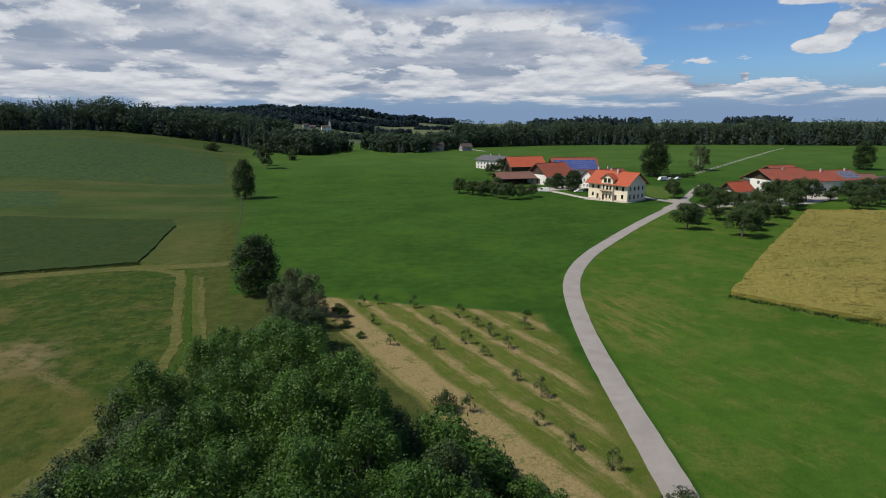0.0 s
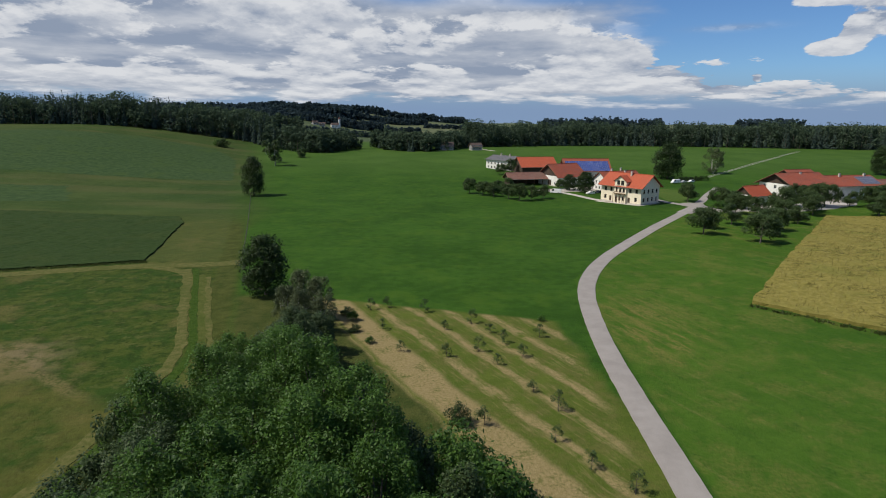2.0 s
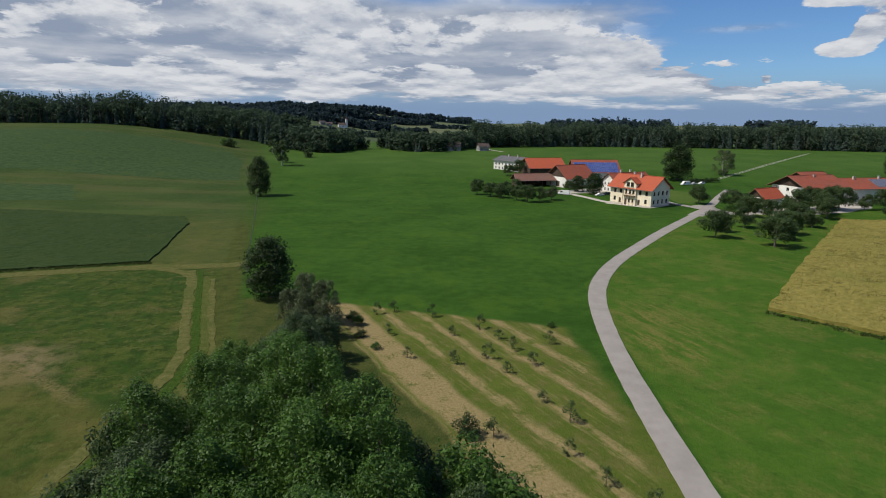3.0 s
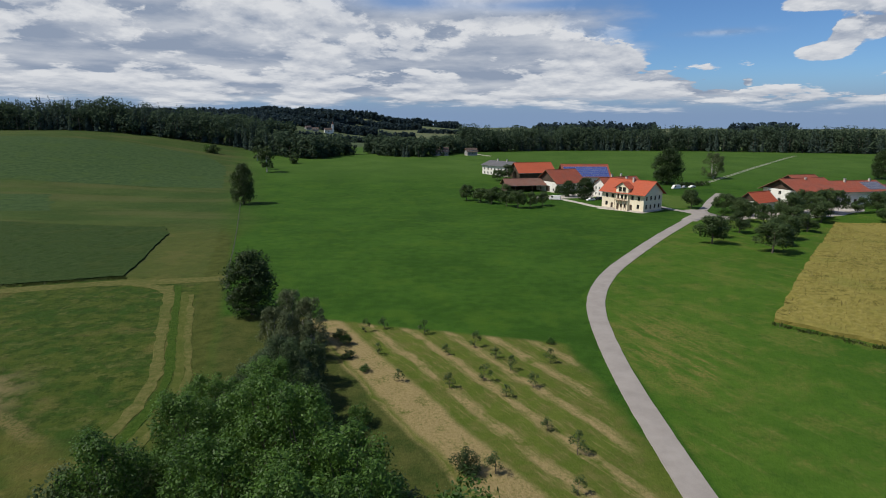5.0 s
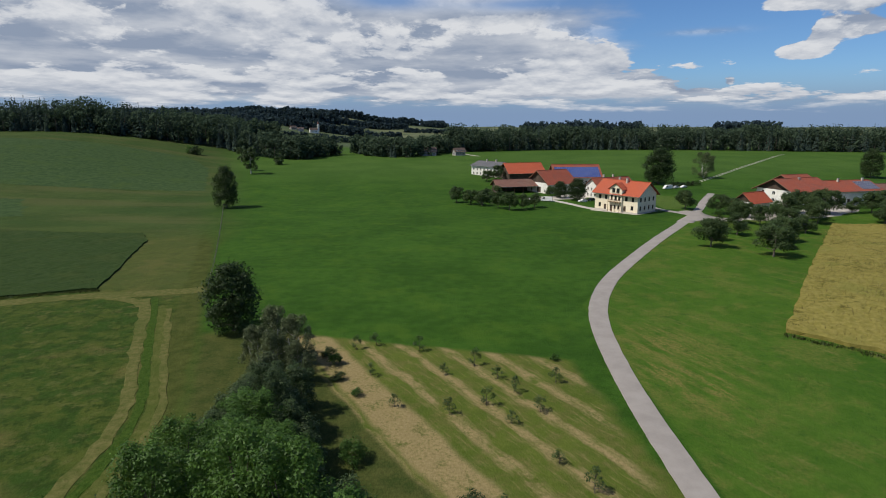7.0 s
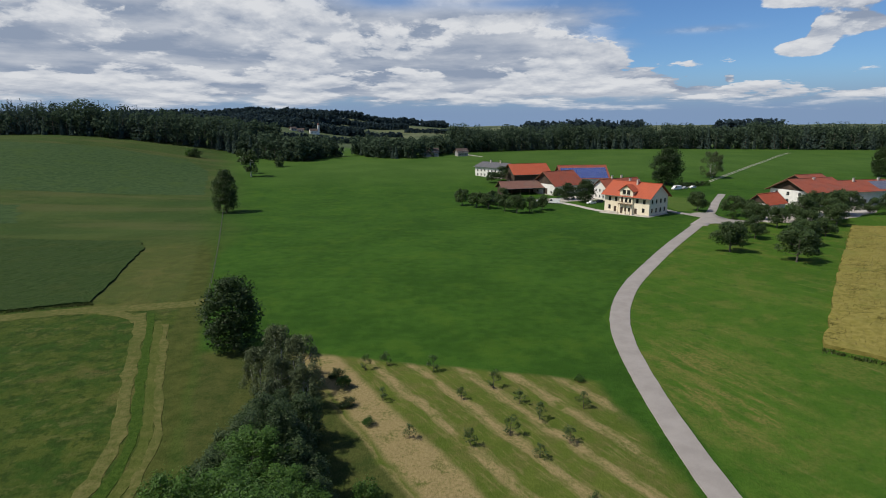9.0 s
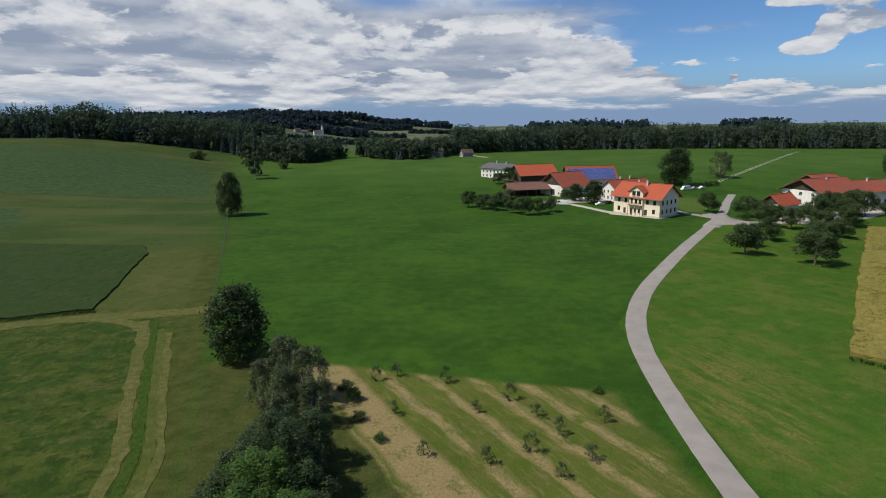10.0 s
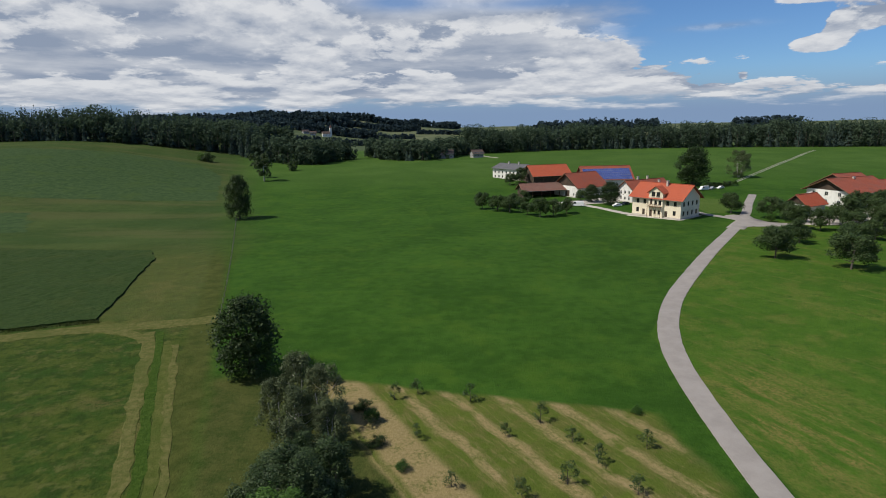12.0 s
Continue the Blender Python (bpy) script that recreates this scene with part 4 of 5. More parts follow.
building("machine_shed", "grey machine shed with a pale metal roof", (221.0, 275.0), 12, 13, 12, 4.4, 7.6, "x", GREY_WALL, TILE_GREY, GREY_WALL, {"front": [(2, 0.1, 3.4, 3.2, True), (7.2, 0.1, 3.4, 3.2, True)]})
building("outbuilding", "small white outbuilding with a red tiled roof", (129.8, 245.0), 28, 13, 8.0, 4.5, 7.9, "x", WHITE, TILE_ORANGE, WOOD_DARK,
         {"left": [(1.4, 1.0, 1.0, 1.2), (4.4, 0.1, 1.1, 2.0, True)], "front": [(2, 1.0, 1.0, 1.2), (5, 1.0, 1.0, 1.2), (8, 1.0, 1.0, 1.2)]})


# ---- far farm and village ----
def far_house(x, y, turn, wide, deep, eave, ridge, roof=TILE_BROWN, wall=WHITE, label="small white house with a brown roof, far off"):
    building("house", label, (x, y), turn, wide, deep, eave, ridge, "x", wall, roof, None, {"front": grid_openings(wide, 3, (1.0, 3.4), 1.3, 1.4), "left": grid_openings(deep, 2, (1.0,), 1.2, 1.4)}, group="far houses")


# ---- plants ----
def tube(bm, pts, radii, sides=6):
    rings = []
    for i, p in enumerate(pts):
        d = (pts[min(i + 1, len(pts) - 1)] - pts[max(i - 1, 0)]).normalized()
        a = d.orthogonal().normalized()
        b = d.cross(a)
        rings.append([bm.verts.new(p + (a * math.cos(k * math.tau / sides) + b * math.sin(k * math.tau / sides)) * radii[i]) for k in range(sides)])
    for r, s in zip(rings, rings[1:]):
        for k in range(sides):
            bm.faces.new((r[k], r[(k + 1) % sides], s[(k + 1) % sides], s[k]))
    bm.faces.new(rings[-1])


def leaves(rng, lobes, count, size, flat=0.5):
    """Leaf blades as bent diamonds on the shells of the lobes (centre, radii). Returns vertices and faces as arrays."""
    weight = np.array([r[0] * r[1] + r[1] * r[2] for _, r in lobes])
    pick = rng.choice(len(lobes), count, p=weight / weight.sum())
    c = np.array([l[0] for l in lobes])[pick]
    r = np.array([l[1] for l in lobes])[pick]
    d = rng.normal(size=(count, 3))
    d[:, 2] += 0.25
    d /= np.linalg.norm(d, axis=1)[:, None]
    depth = 1 - np.abs(rng.normal(0, 0.24, count))
    # some shoots stand out beyond the rest
    depth = np.where(rng.random(count) < 0.10, rng.uniform(1.0, 1.45, count), depth)
    lump = 1 + 0.10 * np.sin(d[:, :1] * 9 + c[:, :1]) * np.cos(d[:, 1:2] * 8 + c[:, 1:2])
    at = c + d * r * depth[:, None] * lump
    nrm = d + rng.normal(0, flat, (count, 3))
    nrm[:, 2] += 0.35
    nrm /= np.linalg.norm(nrm, axis=1)[:, None]
    a = np.cross(nrm, rng.normal(size=(count, 3)))
    a /= np.linalg.norm(a, axis=1)[:, None] + 1e-9
    b = np.cross(nrm, a)
    s = size * rng.uniform(0.6, 1.4, (count, 1))
    v = np.stack([at - a * s, at + b * s * 0.5 - nrm * s * 0.12, at + a * s, at - b * s * 0.5 - nrm * s * 0.12], 1).reshape(-1, 3)
    f = np.arange(count * 4).reshape(-1, 4)
    return v, f


def leaf_mesh(name, v, f, material):
    me = bpy.data.meshes.new(name)
    me.vertices.add(len(v))
    me.vertices.foreach_set("co", v.astype(np.float32).ravel())
    me.loops.add(f.size)
    me.loops.foreach_set("vertex_index", f.astype(np.int32).ravel())
    me.polygons.add(len(f))
    me.polygons.foreach_set("loop_start", np.arange(0, f.size, 4, dtype=np.int32))
    me.polygons.foreach_set("loop_total", np.full(len(f), 4, dtype=np.int32))
    me.update(calc_edges=True)
    me.validate()
    me.materials.append(material)
    return me


def crown_lobes(rng, count, radius, low, high, lobe, squash=0.85):
    """Lobes spread through a crown between two heights, wider in the middle."""
    out = []
    for i in range(count):
        z = rng.uniform(0, 1)
        reach = radius * math.sqrt(max(0.06, 1 - ((z - 0.42) / 0.62) ** 2)) * math.sqrt(rng.uniform(0.02, 1))
        a = rng.uniform(0, math.tau)
        r = lobe * rng.uniform(0.65, 1.25)
        out.append(((reach * math.cos(a), reach * math.sin(a), low + z * (high - low)), (r, r, r * squash)))
    return out


def make_tree(name, label, category, seed, tall, radius, low, lobes, lobe, count, size, material, trunk=0.25, stems=1, bark=None, group="", squash=0.85, split=False):
    """A tree with a trunk, limbs that reach the lobes of its crown, and leaves, standing at the origin."""
    rng = np.random.default_rng(seed)
    ob = tagged(new(name), label, category, group)
    ls = crown_lobes(rng, lobes, radius, low, tall - lobe * 0.8, lobe, squash)
    bm = bmesh.new()
    for s in range(stems):
        lean = Vector((rng.uniform(-1, 1), rng.uniform(-1, 1), 0)) * (0.25 * radius if stems > 1 else 0.05 * radius)
        foot = lean * 0.3
        pts = [Vector((foot.x, foot.y, -0.3)), foot + Vector((0, 0, low * 0.5)), foot + lean * 0.5 + Vector((0, 0, low)), foot + lean + Vector((0, 0, low + (tall - low) * 0.55))]
        tube(bm, pts, [trunk * 1.25, trunk, trunk * 0.85, trunk * 0.35])
        if split:
            part("stem", bm, bark or BARK, ob)
            bm = bmesh.new()
    for c, r in ls[: min(len(ls), 14)]:
        start = Vector((c[0] * 0.08, c[1] * 0.08, max(low * 0.8, min(c[2] - radius * 0.35, tall * 0.6))))
        end = Vector(c)
        tube(bm, [start, start.lerp(end, 0.5) + Vector((0, 0, -0.04 * tall)), end], [trunk * 0.45, trunk * 0.28, trunk * 0.08], 5)
        if split:
            part("limb", bm, bark or BARK, ob)
            bm = bmesh.new()
    if split:
        bm.free()
    else:
        part("trunk", bm, bark or BARK, ob)
    v, f = leaves(rng, ls, count, size)
    crown = new("crown", leaf_mesh("crown", v, f, material))
    crown.parent = ob
    return ob


def plant(model, x, y, turn, scale=1.0, high=1.0, first=None, sink=0.05, label=""):
    """Sets a copy of a model tree on the ground."""
    c = copy_thing(model, pose(x, y, height(x, y) - sink, 0, 0, turn))
    c.scale = (scale, scale, scale * high)
    return tagged(c, label)


def discard(model):
    for o in (*model.children_recursive, model):
        bpy.data.objects.remove(o)


rng = random.Random(42)

def inside_outline(x, y, outline):
    hit = False
    for (x0, y0), (x1, y1) in zip(outline, outline[1:] + outline[:1]):
        if (y0 > y) != (y1 > y) and x < (x1 - x0) * (y - y0) / (y1 - y0) + x0:
            hit = not hit
    return hit


# grove on the bank: tall trees in the middle, shrubs round them
GROVE = "tall leafy green tree in the dense grove"
talls = [make_tree("grove_tree", GROVE, "tree", 100 + i, 16.0, 3.5, 5.5, 80, 0.82, 14000, 0.122, LEAF_HEDGE, 0.2, 1, squash=1.5, group="grove") for i in range(5)]
willows = [make_tree("willow_tree", "grey-green willow in the dense grove", "tree", 120 + i, 14.0, 3.4, 4.5, 74, 0.82, 13500, 0.118, LEAF_GREY, 0.2, 2, squash=1.5, group="grove") for i in range(2)]
shrubs = [make_tree("hedge_shrub", "leafy green shrub on the edge of the grove", "shrub", 140 + i, 7.2, 2.5, 0.8, 56, 0.60, 8000, 0.118, LEAF_HEDGE if i < 2 else LEAF_GREY, 0.10, 3, squash=1.6, group="hedgerow") for i in range(4)]
CORE = [(-27, 26), (-28, 46), (-28, 58), (-28, 68), (-26.5, 77), (-23.8, 82), (-21, 79), (-19, 71), (-16.5, 62), (-10.5, 53), (-5.5, 44), (-1.5, 34), (0, 26)]
RIM = [(-29.5, 34), (-31, 50), (-31, 62), (-30, 72), (-29, 80), (-26.5, 90), (-23, 92), (-20, 88), (-18.5, 80), (-17.2, 73), (-14.5, 66), (-11, 59.5), (-5.5, 53), (0.5, 46), (3, 36)]
spots = []
for tries in range(5000):
    x, y = rng.uniform(-34, 5), rng.uniform(26, 90)
    core = inside_outline(x, y, CORE)
    apart = 4.1 if core else 2.9
    if (core or inside_outline(x, y, RIM)) and all((x - p) ** 2 + (y - q) ** 2 > (max(apart, s) if s == apart else 2.9) ** 2 for p, q, s in spots):
        spots.append((x, y, apart))
for x, y, apart in spots:
    grey = (x < -19 and y < 56) or y > 74
    if apart > 4:
        plant(rng.choice(willows if grey and rng.random() < 0.8 else talls), x, y, rng.uniform(0, 360), rng.uniform(0.92, 1.12), rng.uniform(0.86, 1.08) * (1.0 - 0.40 * smooth((y - 54) / 20)))
    else:
        high = 1.25 if y < 60 else 0.85
        plant(rng.choice(shrubs[2:] if grey or rng.random() < 0.35 else shrubs[:2]), x, y, rng.uniform(0, 360), rng.uniform(0.9, 1.2), high * rng.uniform(0.85, 1.1))
for s in talls + willows + shrubs:
    discard(s)

# the single trees
full = make_tree("tree", "round dark green broadleaf tree before the hay barn", "tree", 9, 14.5, 4.7, 1.3, 130, 1.5, 11000, 0.25, LEAF_TREE, 0.34)
plant(full, 136.5, 357, 90, 1.80, 0.86, label="large dark green broadleaf tree behind the farmhouse")
plant(full, -96.6, 276, 200, 1.08, 1.26, label="tall dark green tree standing alone on the slope")
plant(full, 64.0, 303, 10, 0.72, 0.85)
plant(full, 70.0, 293.5, 70, 0.90, 0.86)
plant(full, -40.4, 119.4, 130, 0.99, 0.95, label="round dark green broadleaf tree standing alone in the pasture")
plant(full, 290, 384, 10, 1.25, 1.1, label="large dark green broadleaf tree behind the white farm")
discard(full)

# bare-topped birch at the end of the hedgerow
LEAF_BIRCH = leaf_material("birch_leaves", (0.050, 0.072, 0.030), (0.108, 0.132, 0.060), (0.09, 0.11, 0.045))
birch = make_tree("birch", "sparse grey birch with pale stems at the hedge end", "tree", 21, 10.0, 3.3, 1.2, 46, 0.8, 6000, 0.15, LEAF_BIRCH, 0.11, 3, BIRCH_BARK, squash=1.4, split=True)
for x, y, s in ((-29.0, 106.0, 1.0), (-25.0, 103.0, 0.95), (-31.0, 102.0, 0.8), (-27.5, 98.5, 0.85), (-23.0, 97.0, 0.75), (-26.5, 92.5, 0.75)):
    plant(birch, x, y, rng.uniform(0, 360), s, 0.92)
plant(birch, 178, 385, 60, 2.3, 0.72, label="pale sparse tree beside the field track")
discard(birch)

# old fruit trees round the farms
fruits = [make_tree("fruit_tree", "old fruit tree with a round dark crown", "fruit tree", 60 + i, 7.0, 3.6, 1.8, 34, 1.1, 5600, 0.19, LEAF_FRUIT, 0.17, group="farm orchard") for i in range(3)]
FRUIT = [(83, 185, 1.15), (88.5, 196, 0.95), (94.5, 171.8, 1.2), (103, 184, 1.15), (110, 192, 1.0), (101, 203, 0.85), (114, 226, 0.95), (119.5, 221, 0.9), (126, 214, 1.0), (126, 205, 0.9),
         (132, 228, 1.2), (146, 231, 1.2), (153.3, 238.8, 1.3), (158.8, 240.8, 1.35), (147, 241, 1.15), (139, 236, 1.05), (171, 243, 0.75), (180, 244, 1.1), (190, 250, 1.2), (168, 222, 1.0), (176, 229, 1.1), (186, 234, 1.1), (200, 252, 1.2), (212, 262, 1.25), (142, 222, 1.0),
         (117, 245.5, 1.15), (120.5, 240, 1.0), (108.6, 259.0, 1.15), (123, 236, 0.7),
         (10, 290, 0.95), (16.5, 285, 0.95), (21.5, 280, 0.95), (28, 272, 0.8), (32.5, 266.5, 1.0), (38.5, 268.5, 0.95), (45, 273, 0.75), (25, 290, 0.9), (30, 300, 0.9), (60, 309, 0.7), (40, 379, 1.1), (33, 372, 0.9)]
for x, y, s in FRUIT:
    plant(rng.choice(fruits), x, y, rng.uniform(0, 360), s * rng.uniform(1.05, 1.2), rng.uniform(0.95, 1.12))
for s in fruits:
    discard(s)

# saplings in rows
sapling = [make_tree("sapling", "young fruit tree in a row of the new orchard", "sapling", 80 + i, 2.7, 0.95, 0.6, 13, 0.36, 420, 0.095, LEAF_FRUIT, 0.045, group="young orchard", split=True) for i in range(4)]
SAPLINGS = [(-13.1, 111.6), (-5.5, 109.0), (-16.4, 109.9), (-12.9, 99.6), (-8.7, 89.8), (-1.2, 88.0), (-1.6, 99.8), (3.4, 102.8), (6.5, 98.0), (8.4, 93.5), (4.0, 89.8), (6.8, 85.0), (11.1, 87.9), (11.0, 76.2), (13.5, 70.9), (14.7, 58.4), (11.8, 63.7), (3.6, 67.3), (15.1, 96.3), (18.2, 54.4)]
for x, y in SAPLINGS:
    plant(rng.choice(sapling), x, y, rng.uniform(0, 360), rng.uniform(0.85, 1.2), rng.uniform(0.8, 1.15))
for s in sapling:
    discard(s)

# low bushes
bushes = [make_tree("bush", "low dark green bush on the edge of the plot", "bush", 90 + i, 3.6, 1.9, 0.3, 16, 0.85, 2600, 0.13, LEAF_HEDGE if i else LEAF_TREE, 0.06, 3) for i in range(2)]
for x, y, s in ((3.4, 51.5, 1.9), (0.4, 55.0, 1.9), (8.2, 49.0, 1.1), (10.5, 46.5, 0.9), (0.4, 67.5, 0.8), (-12.5, 77, 0.8), (6.5, 50.0, 0.9), (22.9, 47.0, 1.0), (24.6, 45.0, 0.9), (-19.0, 104.0, 0.55), (-17.6, 98.1, 0.55), (-14.3, 93.0, 0.40), (16.6, 104.5, 0.35), (-20.6, 107.0, 0.6), (-26.5, 116, 0.6),
                (-192, 482, 2.4), (-197, 484, 2.0), (-122, 466, 2.0), (113, 239, 0.9), (137, 344, 0.9), (140.5, 345, 1.0), (144, 346.5, 0.9), (147.5, 347, 1.0), (151, 348.5, 0.9), (154.5, 350, 1.0), (158, 351, 0.9)):
    plant(rng.choice(bushes), x, y, rng.uniform(0, 360), s, rng.uniform(0.85, 1.1))
for s in bushes:
    discard(s)
far_tree = make_tree("tree", "slender tree at the edge of the far wood", "tree", 23, 15.0, 4.0, 3.5, 24, 1.7, 2600, 0.4, LEAF_TREE, 0.3, bark=BIRCH_BARK)
for x, y, s in ((-126, 409, 1.25), (-131, 425, 0.8), (-120, 470, 0.5), (-152, 470, 0.8)):
    plant(far_tree, x, y, rng.uniform(0, 360), s)
discard(far_tree)


# ---- woods ----
def wood(name, label, line, rows, gap, tall, conifers, material, seed, blade=0.95, per_tree=276, needle=NEEDLE_HAZED):
    """A stand of many trees along a line, rows deep behind it: one mesh of leaf clumps and trunks."""
    g = np.random.default_rng(seed)
    pts = curve_points(line, gap)
    broad, spruce, bm = [], [], bmesh.new()
    for i, p in enumerate(pts):
        d = (pts[min(i + 1, len(pts) - 1)] - pts[max(i - 1, 0)]).normalized()
        back_way = Vector((-d.y, d.x))
        for r in range(rows):
            q = p + back_way * (r * gap * 1.1 + g.uniform(-0.4, 0.4) * gap) + d * g.uniform(-0.5, 0.5) * gap
            z = height(q.x, q.y)
            swell = noise.noise(Vector((q.x * 0.02, q.y * 0.02, 9.0)))
            h = tall * (1 + 0.16 * swell) * g.uniform(0.78, 1.12) * (0.72 if r == 0 and g.random() < 0.5 else 1.0)
            if g.random() < conifers:
                k = int(per_tree * 0.8)
                u = np.sqrt(g.uniform(0, 1, k))
                a = g.uniform(0, math.tau, k)
                rad = (h * 0.17) * u * g.uniform(0.75, 1.05, k)
                at = np.stack([q.x + rad * np.cos(a), q.y + rad * np.sin(a), z + h * (1 - 0.97 * u)], 1)
                spruce.append((at, np.stack([np.cos(a), np.sin(a), np.full(k, 0.5)], 1), 0.55 + 0.7 * u))
            else:
                n_lobes = 12
                for _ in range(n_lobes):
                    c = np.array([q.x, q.y, z + h * g.uniform(0.10 if r < 2 else 0.3, 0.86)]) + np.array([*g.normal(0, h * 0.14, 2), 0])
                    k = per_tree // n_lobes
                    w = g.normal(size=(k, 3))
                    w[:, 2] += 0.3
                    w /= np.linalg.norm(w, axis=1)[:, None]
                    broad.append((c + w * h * 0.135, w, np.full(k, 1.0)))
            if r < 2:
                tube(bm, [Vector((q.x, q.y, z - 0.3)), Vector((q.x, q.y, z + h * 0.55))], [0.28, 0.16], 4)
    ob = tagged(new(name), label, "forest", kind="stuff")
    for key, group, m in (("foliage", broad, material), ("needles", spruce, needle)):
        if not group:
            continue
        at = np.concatenate([x[0] for x in group])
        nrm = np.concatenate([x[1] for x in group]) + g.normal(0, 0.35, (len(at), 3))
        s = np.concatenate([x[2] for x in group])[:, None] * blade * g.uniform(0.6, 1.3, (len(at), 1))
        nrm /= np.linalg.norm(nrm, axis=1)[:, None]
        a = np.cross(nrm, g.normal(size=at.shape))
        a /= np.linalg.norm(a, axis=1)[:, None] + 1e-9
        b = np.cross(nrm, a)
        v = np.stack([at - a * s, at + b * s * 0.7 - nrm * s * 0.2, at + a * s, at - b * s * 0.7 - nrm * s * 0.2], 1).reshape(-1, 3)
        o = new(key, leaf_mesh(key, v, np.arange(len(v)).reshape(-1, 4), m))
        o.parent = ob
    tagged(part("trunk", bm, BARK, ob), kind="stuff")


wood("forest_west", "dark mixed forest of spruce and broadleaf trees on the hill", [(-640, 470), (-520, 505), (-400, 524), (-302, 530), (-240, 545), (-182, 550)], 6, 6.0, 28, 0.55, LEAF_WOOD_HAZED, 1)
wood("forest_east", "dark mixed forest behind the far meadow", [(30, 610), (140, 655), (270, 655), (430, 610), (560, 590), (700, 575)], 6, 6.5, 27, 0.35, LEAF_WOOD_HAZED, 2)
wood("copse", "dark broadleaf copse in the valley", [(-182, 540), (-150, 520), (-112, 512), (-92, 560)], 4, 6.0, 20, 0.1, LEAF_WOOD_HAZED, 3)
wood("copse", "dark broadleaf copse in the valley", [(-78, 590), (-58, 545), (-25, 532), (0, 560), (20, 600)], 4, 6.0, 18, 0.1, LEAF_WOOD_HAZED, 4)
wood("far_wood", "distant dark forest on the hills", [(-1000, 1330), (-800, 1350), (-560, 1400), (-400, 1430)], 4, 10, 24, 0.4, LEAF_FAR_HAZED, 5, 4.0, 80, LEAF_FAR_HAZED)
wood("far_wood", "distant dark forest on the hills", [(-620, 1960), (-400, 1950), (-200, 1960), (-40, 1990), (60, 2030)], 4, 11, 25, 0.4, LEAF_FAR_HAZED, 6, 4.5, 80, LEAF_FAR_HAZED)
wood("far_wood", "distant dark forest on the hills", [(-620, 1180), (-440, 1230), (-340, 1310)], 4, 9, 22, 0.4, LEAF_FAR_HAZED, 12, 3.6, 80, LEAF_FAR_HAZED)
wood("far_wood", "distant dark forest on the hills", [(-215, 870), (-160, 880), (-120, 920)], 2, 7, 9, 0.2, LEAF_FAR_HAZED, 7, 3.0, 80, LEAF_FAR_HAZED)
wood("far_wood", "distant dark forest on the hills", [(-420, 1000), (-330, 980), (-270, 940)], 4, 9, 20, 0.3, LEAF_FAR_HAZED, 8, 3.0, 80, LEAF_FAR_HAZED)
wood("far_wood", "distant dark forest on the hills", [(250, 1500), (420, 1480), (560, 1500)], 4, 10, 34, 0.4, LEAF_FAR_HAZED, 10, 4.0, 80, LEAF_FAR_HAZED)
wood("far_wood", "distant dark forest on the hills", [(760, 1500), (900, 1470)], 4, 10, 34, 0.4, LEAF_FAR_HAZED, 11, 4.0, 80, LEAF_FAR_HAZED)
wood("far_wood", "distant dark forest on the hills", [(-500, 1400), (-380, 1390), (-275, 1410), (-225, 1480)], 5, 10, 25, 0.4, LEAF_FAR_HAZED, 13, 3.6, 80, LEAF_FAR_HAZED)


wood("far_wood", "distant dark forest in the valley", [(-430, 700), (-330, 720), (-250, 760), (-205, 800)], 4, 8, 21, 0.4, LEAF_WOOD_HAZED, 16, 1.6, 160)
wood("far_wood", "distant dark forest behind the church", [(-420, 1130), (-340, 1110), (-250, 1100), (-170, 1110), (-125, 1140)], 5, 8, 19, 0.35, LEAF_FAR_HAZED, 19, 2.4, 100, LEAF_FAR_HAZED)
wood("far_wood", "distant dark forest on the hills", [(-360, 1560), (-230, 1530), (-130, 1560), (-60, 1600)], 5, 9, 17, 0.35, LEAF_FAR_HAZED, 20, 3.0, 90, LEAF_FAR_HAZED)
wood("far_wood", "distant dark copse in the valley", [(-190, 1150), (-120, 1130), (-60, 1150)], 3, 8, 10, 0.2, LEAF_FAR_HAZED, 17, 2.4, 90, LEAF_FAR_HAZED)
wood("far_wood", "distant dark copse in the valley", [(-60, 1420), (20, 1400), (110, 1430)], 3, 9, 11, 0.2, LEAF_FAR_HAZED, 18, 2.6, 90, LEAF_FAR_HAZED)


# ---- far houses and the village church ----
def far_box_house(x, y, turn, label):
    far_house(x, y, turn, 10, 8, 3.6, 6.6, TILE_DULL, GREY_WALL, label)


far_house(22, 551, 20, 10, 8, 4.0, 7.0, TILE_DULL, GREY_WALL, "small grey house with a brown roof among far trees")
far_house(-10, 548, 10, 14, 9, 4.2, 7.6, TILE_DULL, GREY_WALL, "small grey barn with a brown roof among far trees")
strip("far_lane", [(29, 586), (36, 560), (44, 545)], 3.0, 0.08, GRAVEL, "pale gravel lane by the far houses", "lane", 0.2)


